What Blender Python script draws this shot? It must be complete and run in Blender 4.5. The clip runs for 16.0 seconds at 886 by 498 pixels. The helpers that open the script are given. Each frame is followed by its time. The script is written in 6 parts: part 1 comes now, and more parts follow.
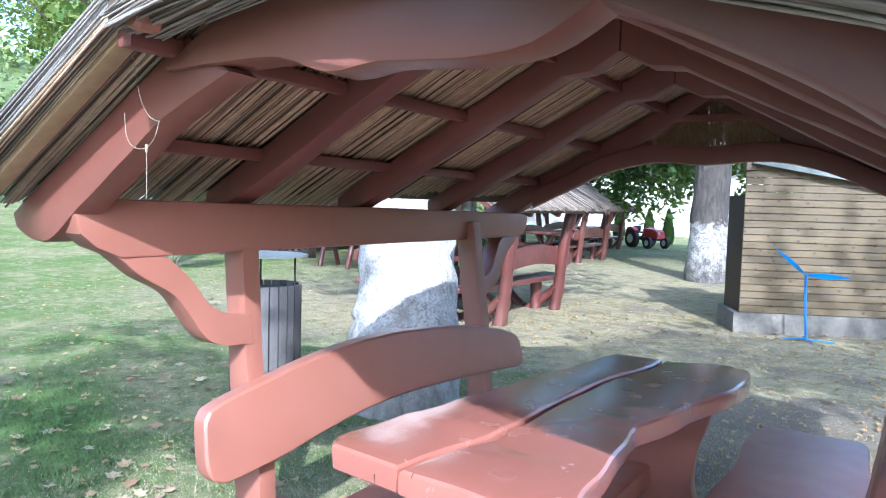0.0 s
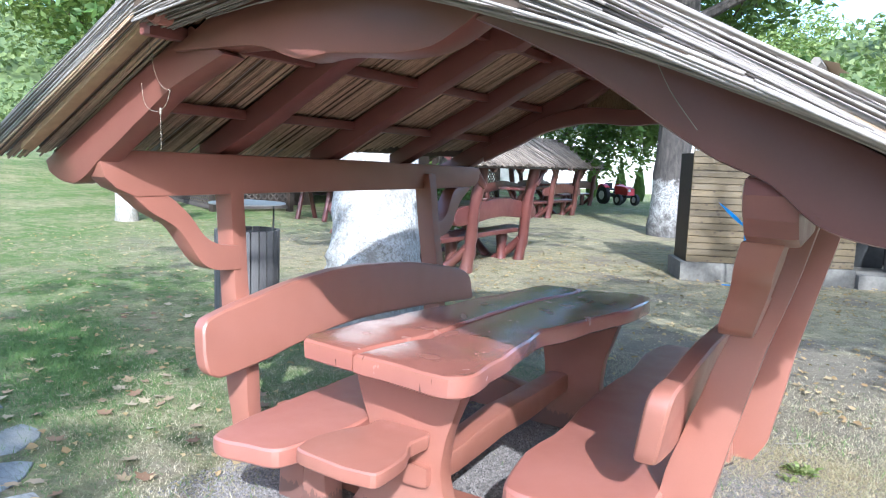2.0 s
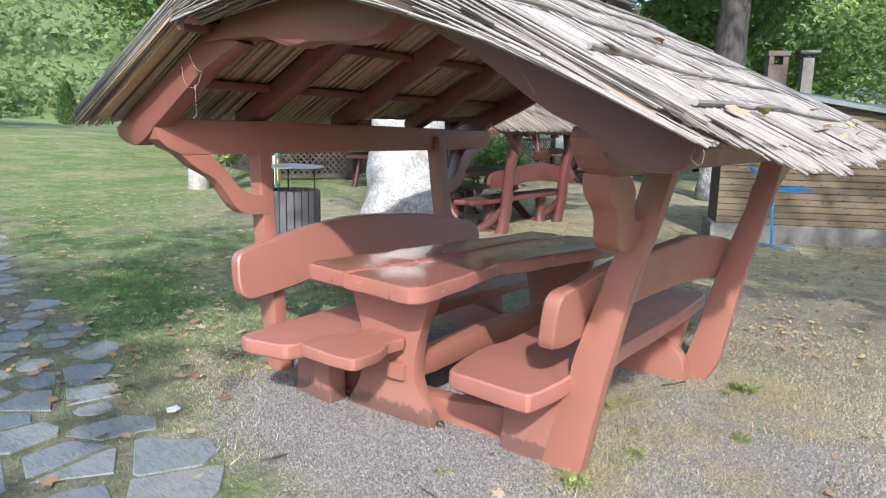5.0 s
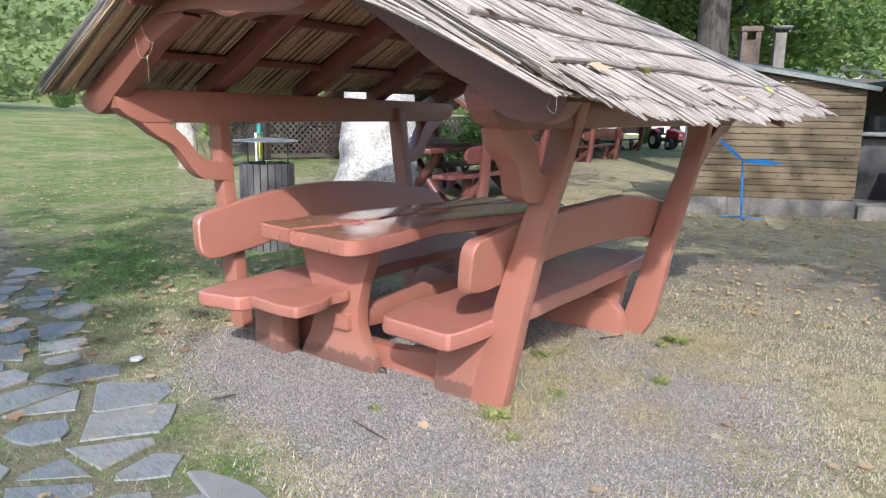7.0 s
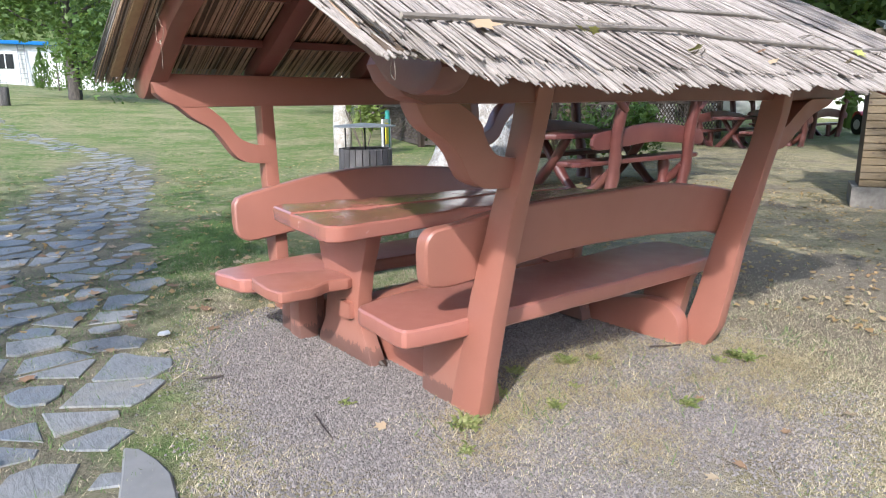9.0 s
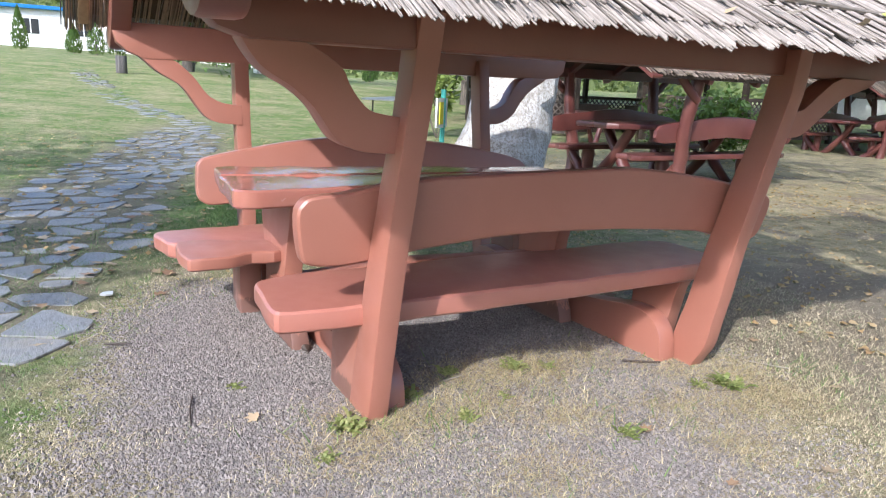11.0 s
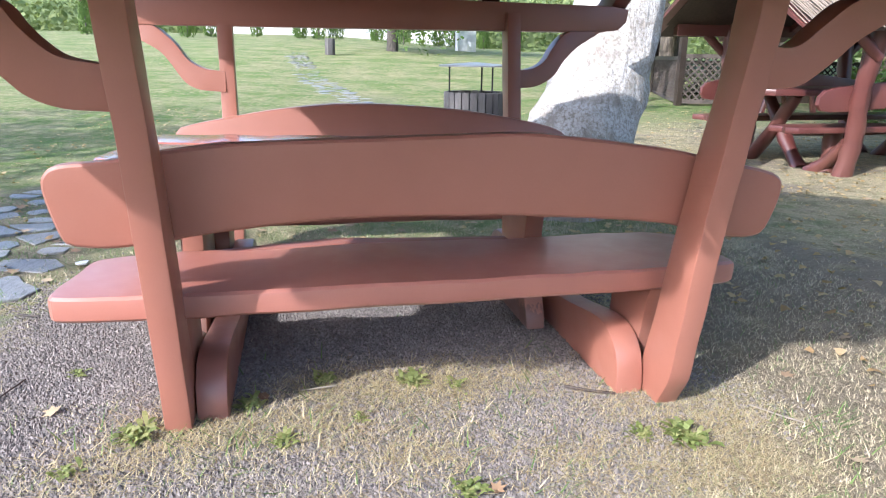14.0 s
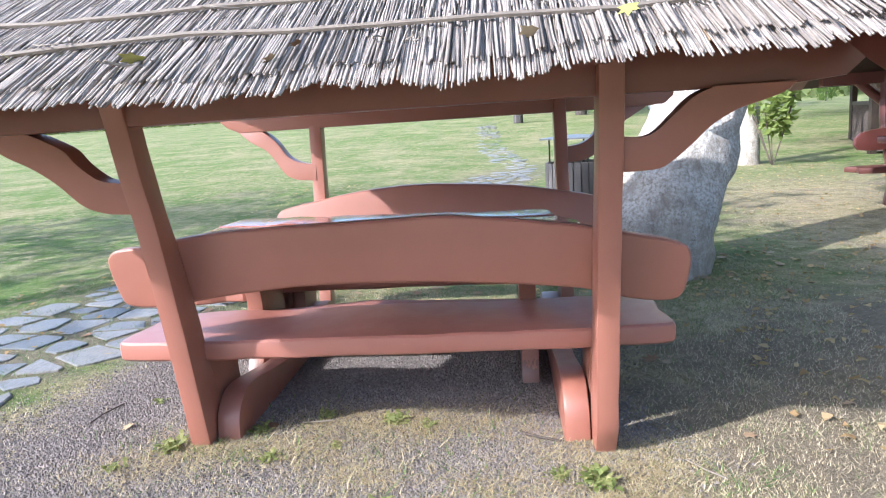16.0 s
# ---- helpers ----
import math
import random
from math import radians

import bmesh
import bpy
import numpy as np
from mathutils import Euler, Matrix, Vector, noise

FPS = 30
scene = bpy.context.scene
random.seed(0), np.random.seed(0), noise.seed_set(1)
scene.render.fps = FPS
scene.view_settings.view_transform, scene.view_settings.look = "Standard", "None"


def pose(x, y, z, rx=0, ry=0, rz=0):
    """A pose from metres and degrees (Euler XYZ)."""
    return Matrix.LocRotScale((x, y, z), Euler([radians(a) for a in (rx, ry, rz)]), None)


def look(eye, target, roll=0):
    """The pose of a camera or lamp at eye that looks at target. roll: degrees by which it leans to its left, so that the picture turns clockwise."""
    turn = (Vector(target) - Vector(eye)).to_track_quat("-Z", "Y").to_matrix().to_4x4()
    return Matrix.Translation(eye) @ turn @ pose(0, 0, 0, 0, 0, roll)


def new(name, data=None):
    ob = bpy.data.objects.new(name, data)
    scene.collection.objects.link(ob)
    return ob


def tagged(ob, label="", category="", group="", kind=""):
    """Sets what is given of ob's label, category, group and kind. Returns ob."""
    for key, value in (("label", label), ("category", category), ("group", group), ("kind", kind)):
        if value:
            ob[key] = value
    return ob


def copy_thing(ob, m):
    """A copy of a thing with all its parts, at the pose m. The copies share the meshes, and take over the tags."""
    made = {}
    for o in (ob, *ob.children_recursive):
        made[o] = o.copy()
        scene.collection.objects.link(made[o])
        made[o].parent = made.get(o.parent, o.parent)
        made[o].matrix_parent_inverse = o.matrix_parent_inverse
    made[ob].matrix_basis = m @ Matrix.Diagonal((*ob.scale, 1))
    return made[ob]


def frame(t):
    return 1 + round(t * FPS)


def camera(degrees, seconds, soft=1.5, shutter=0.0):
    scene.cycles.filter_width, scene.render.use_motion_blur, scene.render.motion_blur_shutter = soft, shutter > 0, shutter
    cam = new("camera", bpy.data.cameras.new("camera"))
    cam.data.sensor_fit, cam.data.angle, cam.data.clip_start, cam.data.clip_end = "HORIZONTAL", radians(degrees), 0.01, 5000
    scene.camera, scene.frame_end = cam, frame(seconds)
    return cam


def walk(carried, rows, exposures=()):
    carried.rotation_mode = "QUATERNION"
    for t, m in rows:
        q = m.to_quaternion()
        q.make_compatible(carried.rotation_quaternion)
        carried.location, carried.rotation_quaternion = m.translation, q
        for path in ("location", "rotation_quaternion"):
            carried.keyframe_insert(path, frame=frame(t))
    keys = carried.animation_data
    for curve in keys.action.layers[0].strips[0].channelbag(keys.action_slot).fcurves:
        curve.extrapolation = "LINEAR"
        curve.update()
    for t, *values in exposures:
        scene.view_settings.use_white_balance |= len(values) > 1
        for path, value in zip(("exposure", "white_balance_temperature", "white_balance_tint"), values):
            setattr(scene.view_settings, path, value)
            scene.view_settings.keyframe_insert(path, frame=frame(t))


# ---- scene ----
cam = camera(65.6, 16.0, soft=1.1)
PATH = [
    (0, (0.266, 0.062, 1.431), (-0.823, 1.734, 1.303), 1.6),
    (0.5, (0.4, -0.029, 1.441), (-0.667, 1.654, 1.269), 2.4),
    (1, (0.539, -0.113, 1.427), (-0.559, 1.547, 1.226), 2.9),
    (1.5, (0.613, -0.23, 1.432), (-0.471, 1.437, 1.209), 2.2),
    (2, (0.698, -0.373, 1.418), (-0.33, 1.324, 1.167), 2.1),
    (2.5, (0.847, -0.454, 1.426), (-0.183, 1.236, 1.14), 2.0),
    (3, (0.987, -0.489, 1.38), (-0.151, 1.119, 1.03), 2.4),
    (3.5, (1.052, -0.564, 1.389), (-0.069, 1.047, 1.008), 2.0),
    (3.7, (1.089, -0.643, 1.396), (-0.009, 0.986, 1.021), 1.6),
    (5.8, (1.577, -0.724, 1.366), (0.351, 0.823, 1.04), 1.1),
    (6, (1.601, -0.735, 1.356), (0.376, 0.811, 1.026), 1.1),
    (6.5, (1.684, -0.729, 1.333), (0.468, 0.816, 0.966), 0.0),
    (7, (1.819, -0.725, 1.319), (0.641, 0.843, 0.928), 0.8),
    (7.5, (1.976, -0.587, 1.31), (0.65, 0.859, 0.922), 1.0),
    (8, (2.125, -0.408, 1.31), (0.714, 0.957, 0.929), 1.1),
    (8.5, (2.178, -0.15, 1.279), (0.708, 1.146, 0.879), 1.6),
    (9, (2.26, 0.059, 1.276), (0.713, 1.253, 0.85), -0.3),
    (9.5, (2.398, 0.264, 1.268), (0.755, 1.322, 0.838), 2.0),
    (10, (2.445, 0.453, 1.253), (0.808, 1.508, 0.794), -0.9),
    (10.2, (2.427, 0.534, 1.226), (0.803, 1.611, 0.774), 0.7),
    (12.3, (2.27, 1.396, 1.138), (0.478, 2.143, 0.657), 1.7),
    (12.5, (2.266, 1.483, 1.13), (0.466, 2.22, 0.662), 0.8),
    (13, (2.306, 1.73, 1.128), (0.432, 2.277, 0.694), 0.5),
    (13.5, (2.27, 1.945, 1.104), (0.385, 2.415, 0.628), 0.3),
    (14, (2.26, 2.17, 1.101), (0.375, 2.561, 0.56), 0.6),
    (14.5, (2.324, 2.439, 1.12), (0.408, 2.566, 0.562), 0.8),
    (15, (2.478, 2.623, 1.131), (0.554, 2.654, 0.588), 0.4),
    (15.5, (2.652, 2.794, 1.203), (0.7, 2.757, 0.769), 0.1),
    (16, (2.764, 3.023, 1.202), (0.805, 2.834, 0.85), -3.7),
]
walk(cam, [(t, look(eye, target, roll)) for t, eye, target, roll in PATH], [(0.0, 2.24, 5000, 8), (3.0, 1.85, 5350, 6), (7.0, 1.5, 5800, 10), (10.0, 1.55, 5800, 11), (13.0, 1.90, 5700, 13), (16.0, 2.0, 5750, 13)])

# ---- world, sun ----
SUN = Vector((0.85, -1.15, 1.0)).normalized()
world = bpy.data.worlds.new("world")
scene.world = world
world.use_nodes = True
wn = world.node_tree.nodes
sky = wn.new("ShaderNodeTexSky")
sky.sky_type = "NISHITA"
sky.sun_disc = False
sky.sun_elevation = math.asin(SUN.z)
sky.sun_rotation = math.atan2(SUN.x, SUN.y)
sky.air_density, sky.dust_density = 1.0, 2.0
wn["Background"].inputs["Strength"].default_value = 0.15
world.node_tree.links.new(sky.outputs[0], wn["Background"].inputs["Color"])
sun = new("sun", bpy.data.lights.new("sun", "SUN"))
sun.data.energy, sun.data.angle, sun.data.color = 2.1, radians(0.7), (1.0, 0.95, 0.88)
sun.matrix_world = look(SUN * 30, (0, 0, 0))


# ---- materials ----
def material(name, build, rough=0.6, metal=0.0):
    m = bpy.data.materials.new(name)
    m.use_nodes = True
    nt = m.node_tree
    b = nt.nodes["Principled BSDF"]
    b.inputs["Roughness"].default_value, b.inputs["Metallic"].default_value = rough, metal
    build(N(nt), b)
    return m


class N:
    """Short hand for shader nodes."""

    def __init__(self, nt):
        self.nt, self.coords = nt, None

    def put(self, value, socket):
        if isinstance(value, bpy.types.NodeSocket):
            self.nt.links.new(value, socket)
        else:
            socket.default_value = value

    def co(self, kind="Object", scale=(1, 1, 1), turn=(0, 0, 0)):
        tc = self.nt.nodes.new("ShaderNodeTexCoord")
        mp = self.nt.nodes.new("ShaderNodeMapping")
        mp.inputs["Scale"].default_value = scale
        mp.inputs["Rotation"].default_value = turn
        self.nt.links.new(tc.outputs[kind], mp.inputs["Vector"])
        return mp.outputs[0]

    def world(self, scale=(1, 1, 1), turn=(0, 0, 0)):
        g = self.nt.nodes.new("ShaderNodeNewGeometry")
        mp = self.nt.nodes.new("ShaderNodeMapping")
        mp.inputs["Scale"].default_value = scale
        mp.inputs["Rotation"].default_value = turn
        self.nt.links.new(g.outputs["Position"], mp.inputs["Vector"])
        return mp.outputs[0]

    def noise(self, co, scale=5.0, detail=4.0, rough=0.55, distort=0.0):
        n = self.nt.nodes.new("ShaderNodeTexNoise")
        n.inputs["Scale"].default_value, n.inputs["Detail"].default_value = scale, detail
        n.inputs["Roughness"].default_value, n.inputs["Distortion"].default_value = rough, distort
        self.nt.links.new(co, n.inputs["Vector"])
        return n.outputs[0]

    def cells(self, co, scale=5.0, feature="F1", out=0):
        n = self.nt.nodes.new("ShaderNodeTexVoronoi")
        n.feature = feature
        n.inputs["Scale"].default_value = scale
        self.nt.links.new(co, n.inputs["Vector"])
        return n.outputs[out]

    def ramp(self, f, stops, mode="LINEAR"):
        r = self.nt.nodes.new("ShaderNodeValToRGB")
        r.color_ramp.interpolation = mode
        els = r.color_ramp.elements
        while len(els) < len(stops):
            els.new(0.5)
        for e, (p, c) in zip(els, stops):
            e.position = p
            e.color = (*c, 1) if isinstance(c, (tuple, list)) else (c, c, c, 1)
        self.put(f, r.inputs[0])
        return r.outputs[0]

    def mix(self, f, a, b, mode="MIX"):
        n = self.nt.nodes.new("ShaderNodeMix")
        n.data_type, n.blend_type = "RGBA", mode
        for v, i in ((f, 0), (a, 6), (b, 7)):
            if isinstance(v, (tuple, list)) and len(v) == 3:
                v = (*v, 1)
            self.put(v, n.inputs[i])
        return n.outputs[2]

    def math(self, op, a, b=0.0, c=0.0, clamp=False):
        n = self.nt.nodes.new("ShaderNodeMath")
        n.operation, n.use_clamp = op, clamp
        for v, i in ((a, 0), (b, 1), (c, 2)):
            self.put(v, n.inputs[i])
        return n.outputs[0]

    def split(self, v):
        n = self.nt.nodes.new("ShaderNodeSeparateXYZ")
        self.put(v, n.inputs[0])
        return n.outputs

    def bump(self, h, strength=0.3, dist=0.01):
        n = self.nt.nodes.new("ShaderNodeBump")
        n.inputs["Strength"].default_value, n.inputs["Distance"].default_value = strength, dist
        self.nt.links.new(h, n.inputs["Height"])
        return n.outputs[0]

    def random(self):
        return self.nt.nodes.new("ShaderNodeObjectInfo").outputs["Random"]

    def island(self):
        return self.nt.nodes.new("ShaderNodeNewGeometry").outputs["Random Per Island"]


def paint_nodes(a, b_, worn, gloss, grain=0.0, feet=False, checks=False, coat=0.25):
    def build(n, b):
        co = n.world()
        big = n.noise(co, 2.2, 3)
        fine = n.noise(n.world(), 150, 4)
        col = n.mix(n.ramp(big, [(0.3, 0.0), (0.7, 1.0)]), a, b_)
        col = n.mix(n.math("MULTIPLY", n.ramp(fine, [(0.35, 0.0), (0.75, 1.0)]), 0.10), col, tuple(v * 0.72 for v in a))
        rub = n.ramp(n.noise(co, 1.1, 2, 0.5), [(0.50, 0.0), (0.75, 0.25)])
        col = n.mix(rub, col, worn)
        if checks:
            yy = n.split(n.world())[1]
            near_end = n.math("LESS_THAN", n.math("ADD", yy, n.math("MULTIPLY", n.noise(co, 20, 3), 0.12)), 1.545)
            slits = n.ramp(n.noise(n.world((1, 0.06, 0.12)), 48, 3, 0.6), [(0.655, 0.0), (0.675, 0.85)])
            col = n.mix(n.math("MULTIPLY", near_end, slits), col, (0.05, 0.025, 0.02))
        if feet:
            # paint rubbed off and dark rot where the timber meets the ground
            zz = n.split(n.world())[2]
            edge = n.math("ADD", zz, n.math("MULTIPLY", n.noise(n.world((1, 1, 0.35)), 34, 6, 0.75), -0.17))
            col = n.mix(n.ramp(edge, [(-0.112, 0.75), (-0.106, 0.0)]), col, (0.085, 0.032, 0.024))
            splash = n.ramp(n.math("ADD", zz, n.math("MULTIPLY", n.noise(co, 12, 5), -0.25)), [(-0.05, 0.14), (0.12, 0.0)])
            col = n.mix(splash, col, (0.36, 0.27, 0.22))
        n.put(col, b.inputs["Base Color"])
        n.put(n.ramp(n.noise(co, 9, 4), [(0.3, gloss), (0.75, gloss + 0.2)]), b.inputs["Roughness"])
        h = n.math("ADD", n.math("MULTIPLY", n.noise(n.world((1, 0.35, 0.6)), 9, 4), 0.8), n.math("MULTIPLY", fine, 0.15))
        if grain:
            lines = n.noise(n.world((1, 0.07, 1)), 90, 4, 0.6, 0.3)
            h = n.math("ADD", h, n.math("MULTIPLY", lines, 0.5 * grain))
        n.put(n.bump(h, 0.16, 0.010), b.inputs["Normal"])
        b.inputs["Coat Weight"].default_value = coat
        b.inputs["Coat Roughness"].default_value = 0.08 + 0.9 * gloss
        b.inputs["Coat IOR"].default_value = 1.6
    return build


RED = material("red brown paint", paint_nodes((0.292, 0.112, 0.075), (0.335, 0.136, 0.096), (0.20, 0.08, 0.06), 0.38, 0.0, coat=0.6))
TABLERED = material("glossy grained red brown paint", paint_nodes((0.335, 0.126, 0.092), (0.385, 0.158, 0.120), (0.16, 0.065, 0.05), 0.12, 1.0, False, True, 0.9))
SEATRED = material("worn smooth red brown paint", paint_nodes((0.318, 0.116, 0.082), (0.372, 0.146, 0.108), (0.20, 0.08, 0.06), 0.36, 0.6, coat=0.9))
# dimmer copy of the red brown, with the thatch's shade painted in
DIMMEDRED = material("red brown paint dimmed for thatch shade", paint_nodes((0.190, 0.070, 0.052), (0.232, 0.088, 0.066), (0.14, 0.06, 0.05), 0.30, 0.3))
# the red brown again, darkened to stand for shade under the roof
SHADEDRED = material("red brown paint darkened for roof shade", paint_nodes((0.178, 0.061, 0.052), (0.235, 0.083, 0.070), (0.10, 0.043, 0.039), 0.42, 0.3))
WORNRED = material("red brown paint with rotten feet", paint_nodes((0.292, 0.112, 0.075), (0.335, 0.136, 0.096), (0.20, 0.08, 0.06), 0.38, 0.0, True, coat=0.6))
# thatch shade and the sky's sheen are put into this board's colour
SHADEDPURPLE = material("purplish brown with shade and sky sheen", paint_nodes((0.150, 0.058, 0.052), (0.200, 0.080, 0.072), (0.09, 0.04, 0.04), 0.34, 0.6))
LOGRED = material("red varnished logs", paint_nodes((0.095, 0.028, 0.024), (0.138, 0.042, 0.034), (0.22, 0.12, 0.09), 0.33, 0.0))


def reed_nodes(light, mid, dark):
    def build(n, b):
        r = n.island()
        col = n.ramp(r, [(0.0, dark), (0.25, mid), (0.6, light), (0.85, mid), (1.0, tuple(v * 1.12 for v in light))])
        streak = n.noise(n.world((3, 3, 3)), 9, 5)
        col = n.mix(n.ramp(streak, [(0.4, 0.0), (0.75, 0.45)]), col, dark)
        n.put(col, b.inputs["Base Color"])
        n.put(n.bump(n.noise(n.world(), 160, 3), 0.3, 0.003), b.inputs["Normal"])
    return build


THATCH = material("weathered reed", reed_nodes((0.36, 0.318, 0.286), (0.285, 0.248, 0.222), (0.15, 0.126, 0.110)), 0.75)
UNDERREED = material("brown reed", reed_nodes((0.66, 0.47, 0.325), (0.53, 0.37, 0.255), (0.22, 0.148, 0.102)), 0.7)
# core colour kept dark to stand for shade in the reed gaps
COREREED = material("inner reed darkened for gap shade", reed_nodes((0.13, 0.09, 0.06), (0.09, 0.062, 0.042), (0.04, 0.028, 0.02)), 0.8)
LOGTHATCH = material("sandy old reed", reed_nodes((0.33, 0.27, 0.215), (0.25, 0.20, 0.16), (0.13, 0.10, 0.08)), 0.8)
TANREED = material("tan flat reed", reed_nodes((0.42, 0.30, 0.17), (0.36, 0.25, 0.14), (0.24, 0.16, 0.09)), 0.7)
CANE = material("grey cane", reed_nodes((0.30, 0.265, 0.22), (0.24, 0.205, 0.17), (0.11, 0.09, 0.07)), 0.7)


def bark_nodes(a, b_, lime=None):
    def build(n, b):
        co = n.world((1, 1, 0.25))
        f = n.noise(co, 14, 6, 0.6, 0.4)
        col = n.mix(n.ramp(f, [(0.35, 0.0), (0.65, 1.0)]), a, b_)
        if lime:
            z = n.split(n.world())[2]
            edge = n.math("ADD", z, n.math("MULTIPLY", n.noise(n.world(), 9, 4), -0.5))
            keep = n.ramp(n.math("SUBTRACT", lime, edge), [(0.0, 0.0), (0.08, 1.0)])
            chips = n.math("MULTIPLY", n.ramp(n.noise(n.world(), 42, 8, 0.8), [(0.42, 0.05), (0.54, 1.0)]), n.ramp(n.noise(n.world(), 7, 7, 0.75), [(0.38, 0.20), (0.56, 1.0)]))
            foot = n.ramp(n.math("ADD", z, n.math("MULTIPLY", n.noise(n.world(), 7, 5), 0.35)), [(0.2, 0.25), (0.75, 1.0)])
            chips = n.math("MULTIPLY", chips, foot)
            col = n.mix(n.math("MULTIPLY", keep, chips), col, (0.56, 0.54, 0.51))
        n.put(col, b.inputs["Base Color"])
        n.put(n.bump(n.math("ADD", f, n.math("MULTIPLY", n.noise(n.world(), 30, 5, 0.7), 0.5)), 0.8, 0.03), b.inputs["Normal"])
    return build


LIMED = material("whitewashed bark", bark_nodes((0.20, 0.17, 0.135), (0.34, 0.30, 0.25), 2.4), 0.85)
LIMED_LOW = material("bark whitewashed low", bark_nodes((0.040, 0.034, 0.030), (0.088, 0.074, 0.064), 0.98), 0.85)
BARK = material("bark", bark_nodes((0.06, 0.048, 0.04), (0.16, 0.13, 0.10)), 0.85)


def leaf_nodes(a, b_, c):
    def build(n, b):
        col = n.ramp(n.island(), [(0.0, a), (0.5, b_), (1.0, c)])
        col = n.mix(n.ramp(n.noise(n.world(), 0.6, 2), [(0.35, 0.0), (0.7, 0.5)]), col, c)
        n.put(col, b.inputs["Base Color"])
        t = n.nt.nodes.new("ShaderNodeBsdfTranslucent")
        n.put(n.mix(0.5, col, (0.30, 0.36, 0.06)), t.inputs["Color"])
        m = n.nt.nodes.new("ShaderNodeMixShader")
        m.inputs[0].default_value = 0.4
        n.nt.links.new(b.outputs[0], m.inputs[1])
        n.nt.links.new(t.outputs[0], m.inputs[2])
        n.nt.links.new(m.outputs[0], n.nt.nodes["Material Output"].inputs["Surface"])
    return build


LEAF = material("green leaves", leaf_nodes((0.035, 0.085, 0.018), (0.07, 0.14, 0.03), (0.12, 0.19, 0.045)), 0.55)
LEAF_BRIGHT = material("sunlit leaves", leaf_nodes((0.09, 0.15, 0.03), (0.16, 0.23, 0.055), (0.25, 0.30, 0.085)), 0.55)
NEEDLE = material("cypress leaves", leaf_nodes((0.03, 0.07, 0.015), (0.06, 0.12, 0.025), (0.10, 0.17, 0.035)), 0.6)
PLANE_LEAF = material("bluish feathery leaves", leaf_nodes((0.03, 0.07, 0.035), (0.06, 0.11, 0.05), (0.10, 0.16, 0.07)), 0.6)
DEAD = material("fallen leaves", leaf_nodes((0.22, 0.10, 0.04), (0.38, 0.22, 0.10), (0.52, 0.38, 0.22)), 0.7)


def plain(col, var=0.25, scale=12.0, bump=0.2, stretch=(1, 1, 1)):
    def build(n, b):
        f = n.noise(n.world(stretch), scale, 5, 0.6)
        c = n.mix(n.ramp(f, [(0.3, 0.0), (0.7, 1.0)]), tuple(v * (1 - var) for v in col), tuple(min(1, v * (1 + var)) for v in col))
        g = n.ramp(n.noise(n.world(), scale * 0.12, 3), [(0.35, 0.0), (0.7, 0.35)])
        n.put(n.mix(g, c, tuple(v * 0.65 for v in col)), b.inputs["Base Color"])
        n.put(n.bump(f, bump, 0.01), b.inputs["Normal"])
    return build


def pieces(col, var=0.3, scale=20.0, stretch=(1, 1, 1), bump=0.25):
    def build(n, b):
        f = n.noise(n.world(stretch), scale, 6, 0.65)
        c = n.mix(n.random(), tuple(v * (1 - var) for v in col), tuple(min(1, v * (1 + var)) for v in col))
        n.put(n.mix(n.ramp(f, [(0.35, 0.0), (0.7, 0.6)]), c, tuple(v * 0.5 for v in col)), b.inputs["Base Color"])
        n.put(n.bump(f, bump, 0.01), b.inputs["Normal"])
    return build


def slate_nodes(n, b):
    r = n.random()
    base = n.ramp(r, [(0.0, (0.130, 0.144, 0.165)), (0.35, (0.195, 0.203, 0.214)), (0.7, (0.265, 0.258, 0.246)), (1.0, (0.170, 0.172, 0.174))])
    lines = n.noise(n.world((1, 4, 1), (0, 0, 0.6)), 16, 6, 0.7, 0.6)
    stain = n.noise(n.world(), 5, 5, 0.65)
    col = n.mix(n.ramp(lines, [(0.38, 0.55), (0.55, 0.0)]), base, (0.075, 0.075, 0.075))
    col = n.mix(n.ramp(stain, [(0.5, 0.0), (0.68, 0.5)]), col, (0.26, 0.23, 0.18))
    n.put(col, b.inputs["Base Color"])
    n.put(n.bump(n.math("ADD", lines, n.math("MULTIPLY", n.noise(n.world(), 60, 5, 0.7), 0.4)), 0.6, 0.012), b.inputs["Normal"])


SLATE = material("grey flagstone", slate_nodes, 0.5)
PALESLATE = material("pale flagstone", pieces((0.30, 0.29, 0.275), 0.35, 9), 0.6)
GREYWOOD = material("weathered grey wood", pieces((0.12, 0.11, 0.105), 0.35, 30, (8, 8, 0.6)), 0.8)


def pine_nodes(n, b):
    """Varnished pine with grain and dark knots."""
    col = (0.138, 0.097, 0.047)
    f = n.noise(n.world((1.2, 6, 18)), 6, 6, 0.65)
    c = n.mix(n.random(), tuple(v * 0.78 for v in col), tuple(v * 1.25 for v in col))
    c = n.mix(n.ramp(f, [(0.35, 0.0), (0.7, 0.6)]), c, tuple(v * 0.5 for v in col))
    stain = n.ramp(n.noise(n.world((1, 1, 4)), 2.2, 5, 0.65), [(0.45, 0.0), (0.7, 0.5)])
    c = n.mix(stain, c, (0.13, 0.105, 0.075))
    knot = n.ramp(n.cells(n.world((1, 1, 1.25)), 8.5, "F1", 0), [(0.10, 0.95), (0.24, 0.0)])
    n.put(n.mix(knot, c, (0.055, 0.032, 0.018)), b.inputs["Base Color"])
    n.put(n.bump(f, 0.25, 0.01), b.inputs["Normal"])


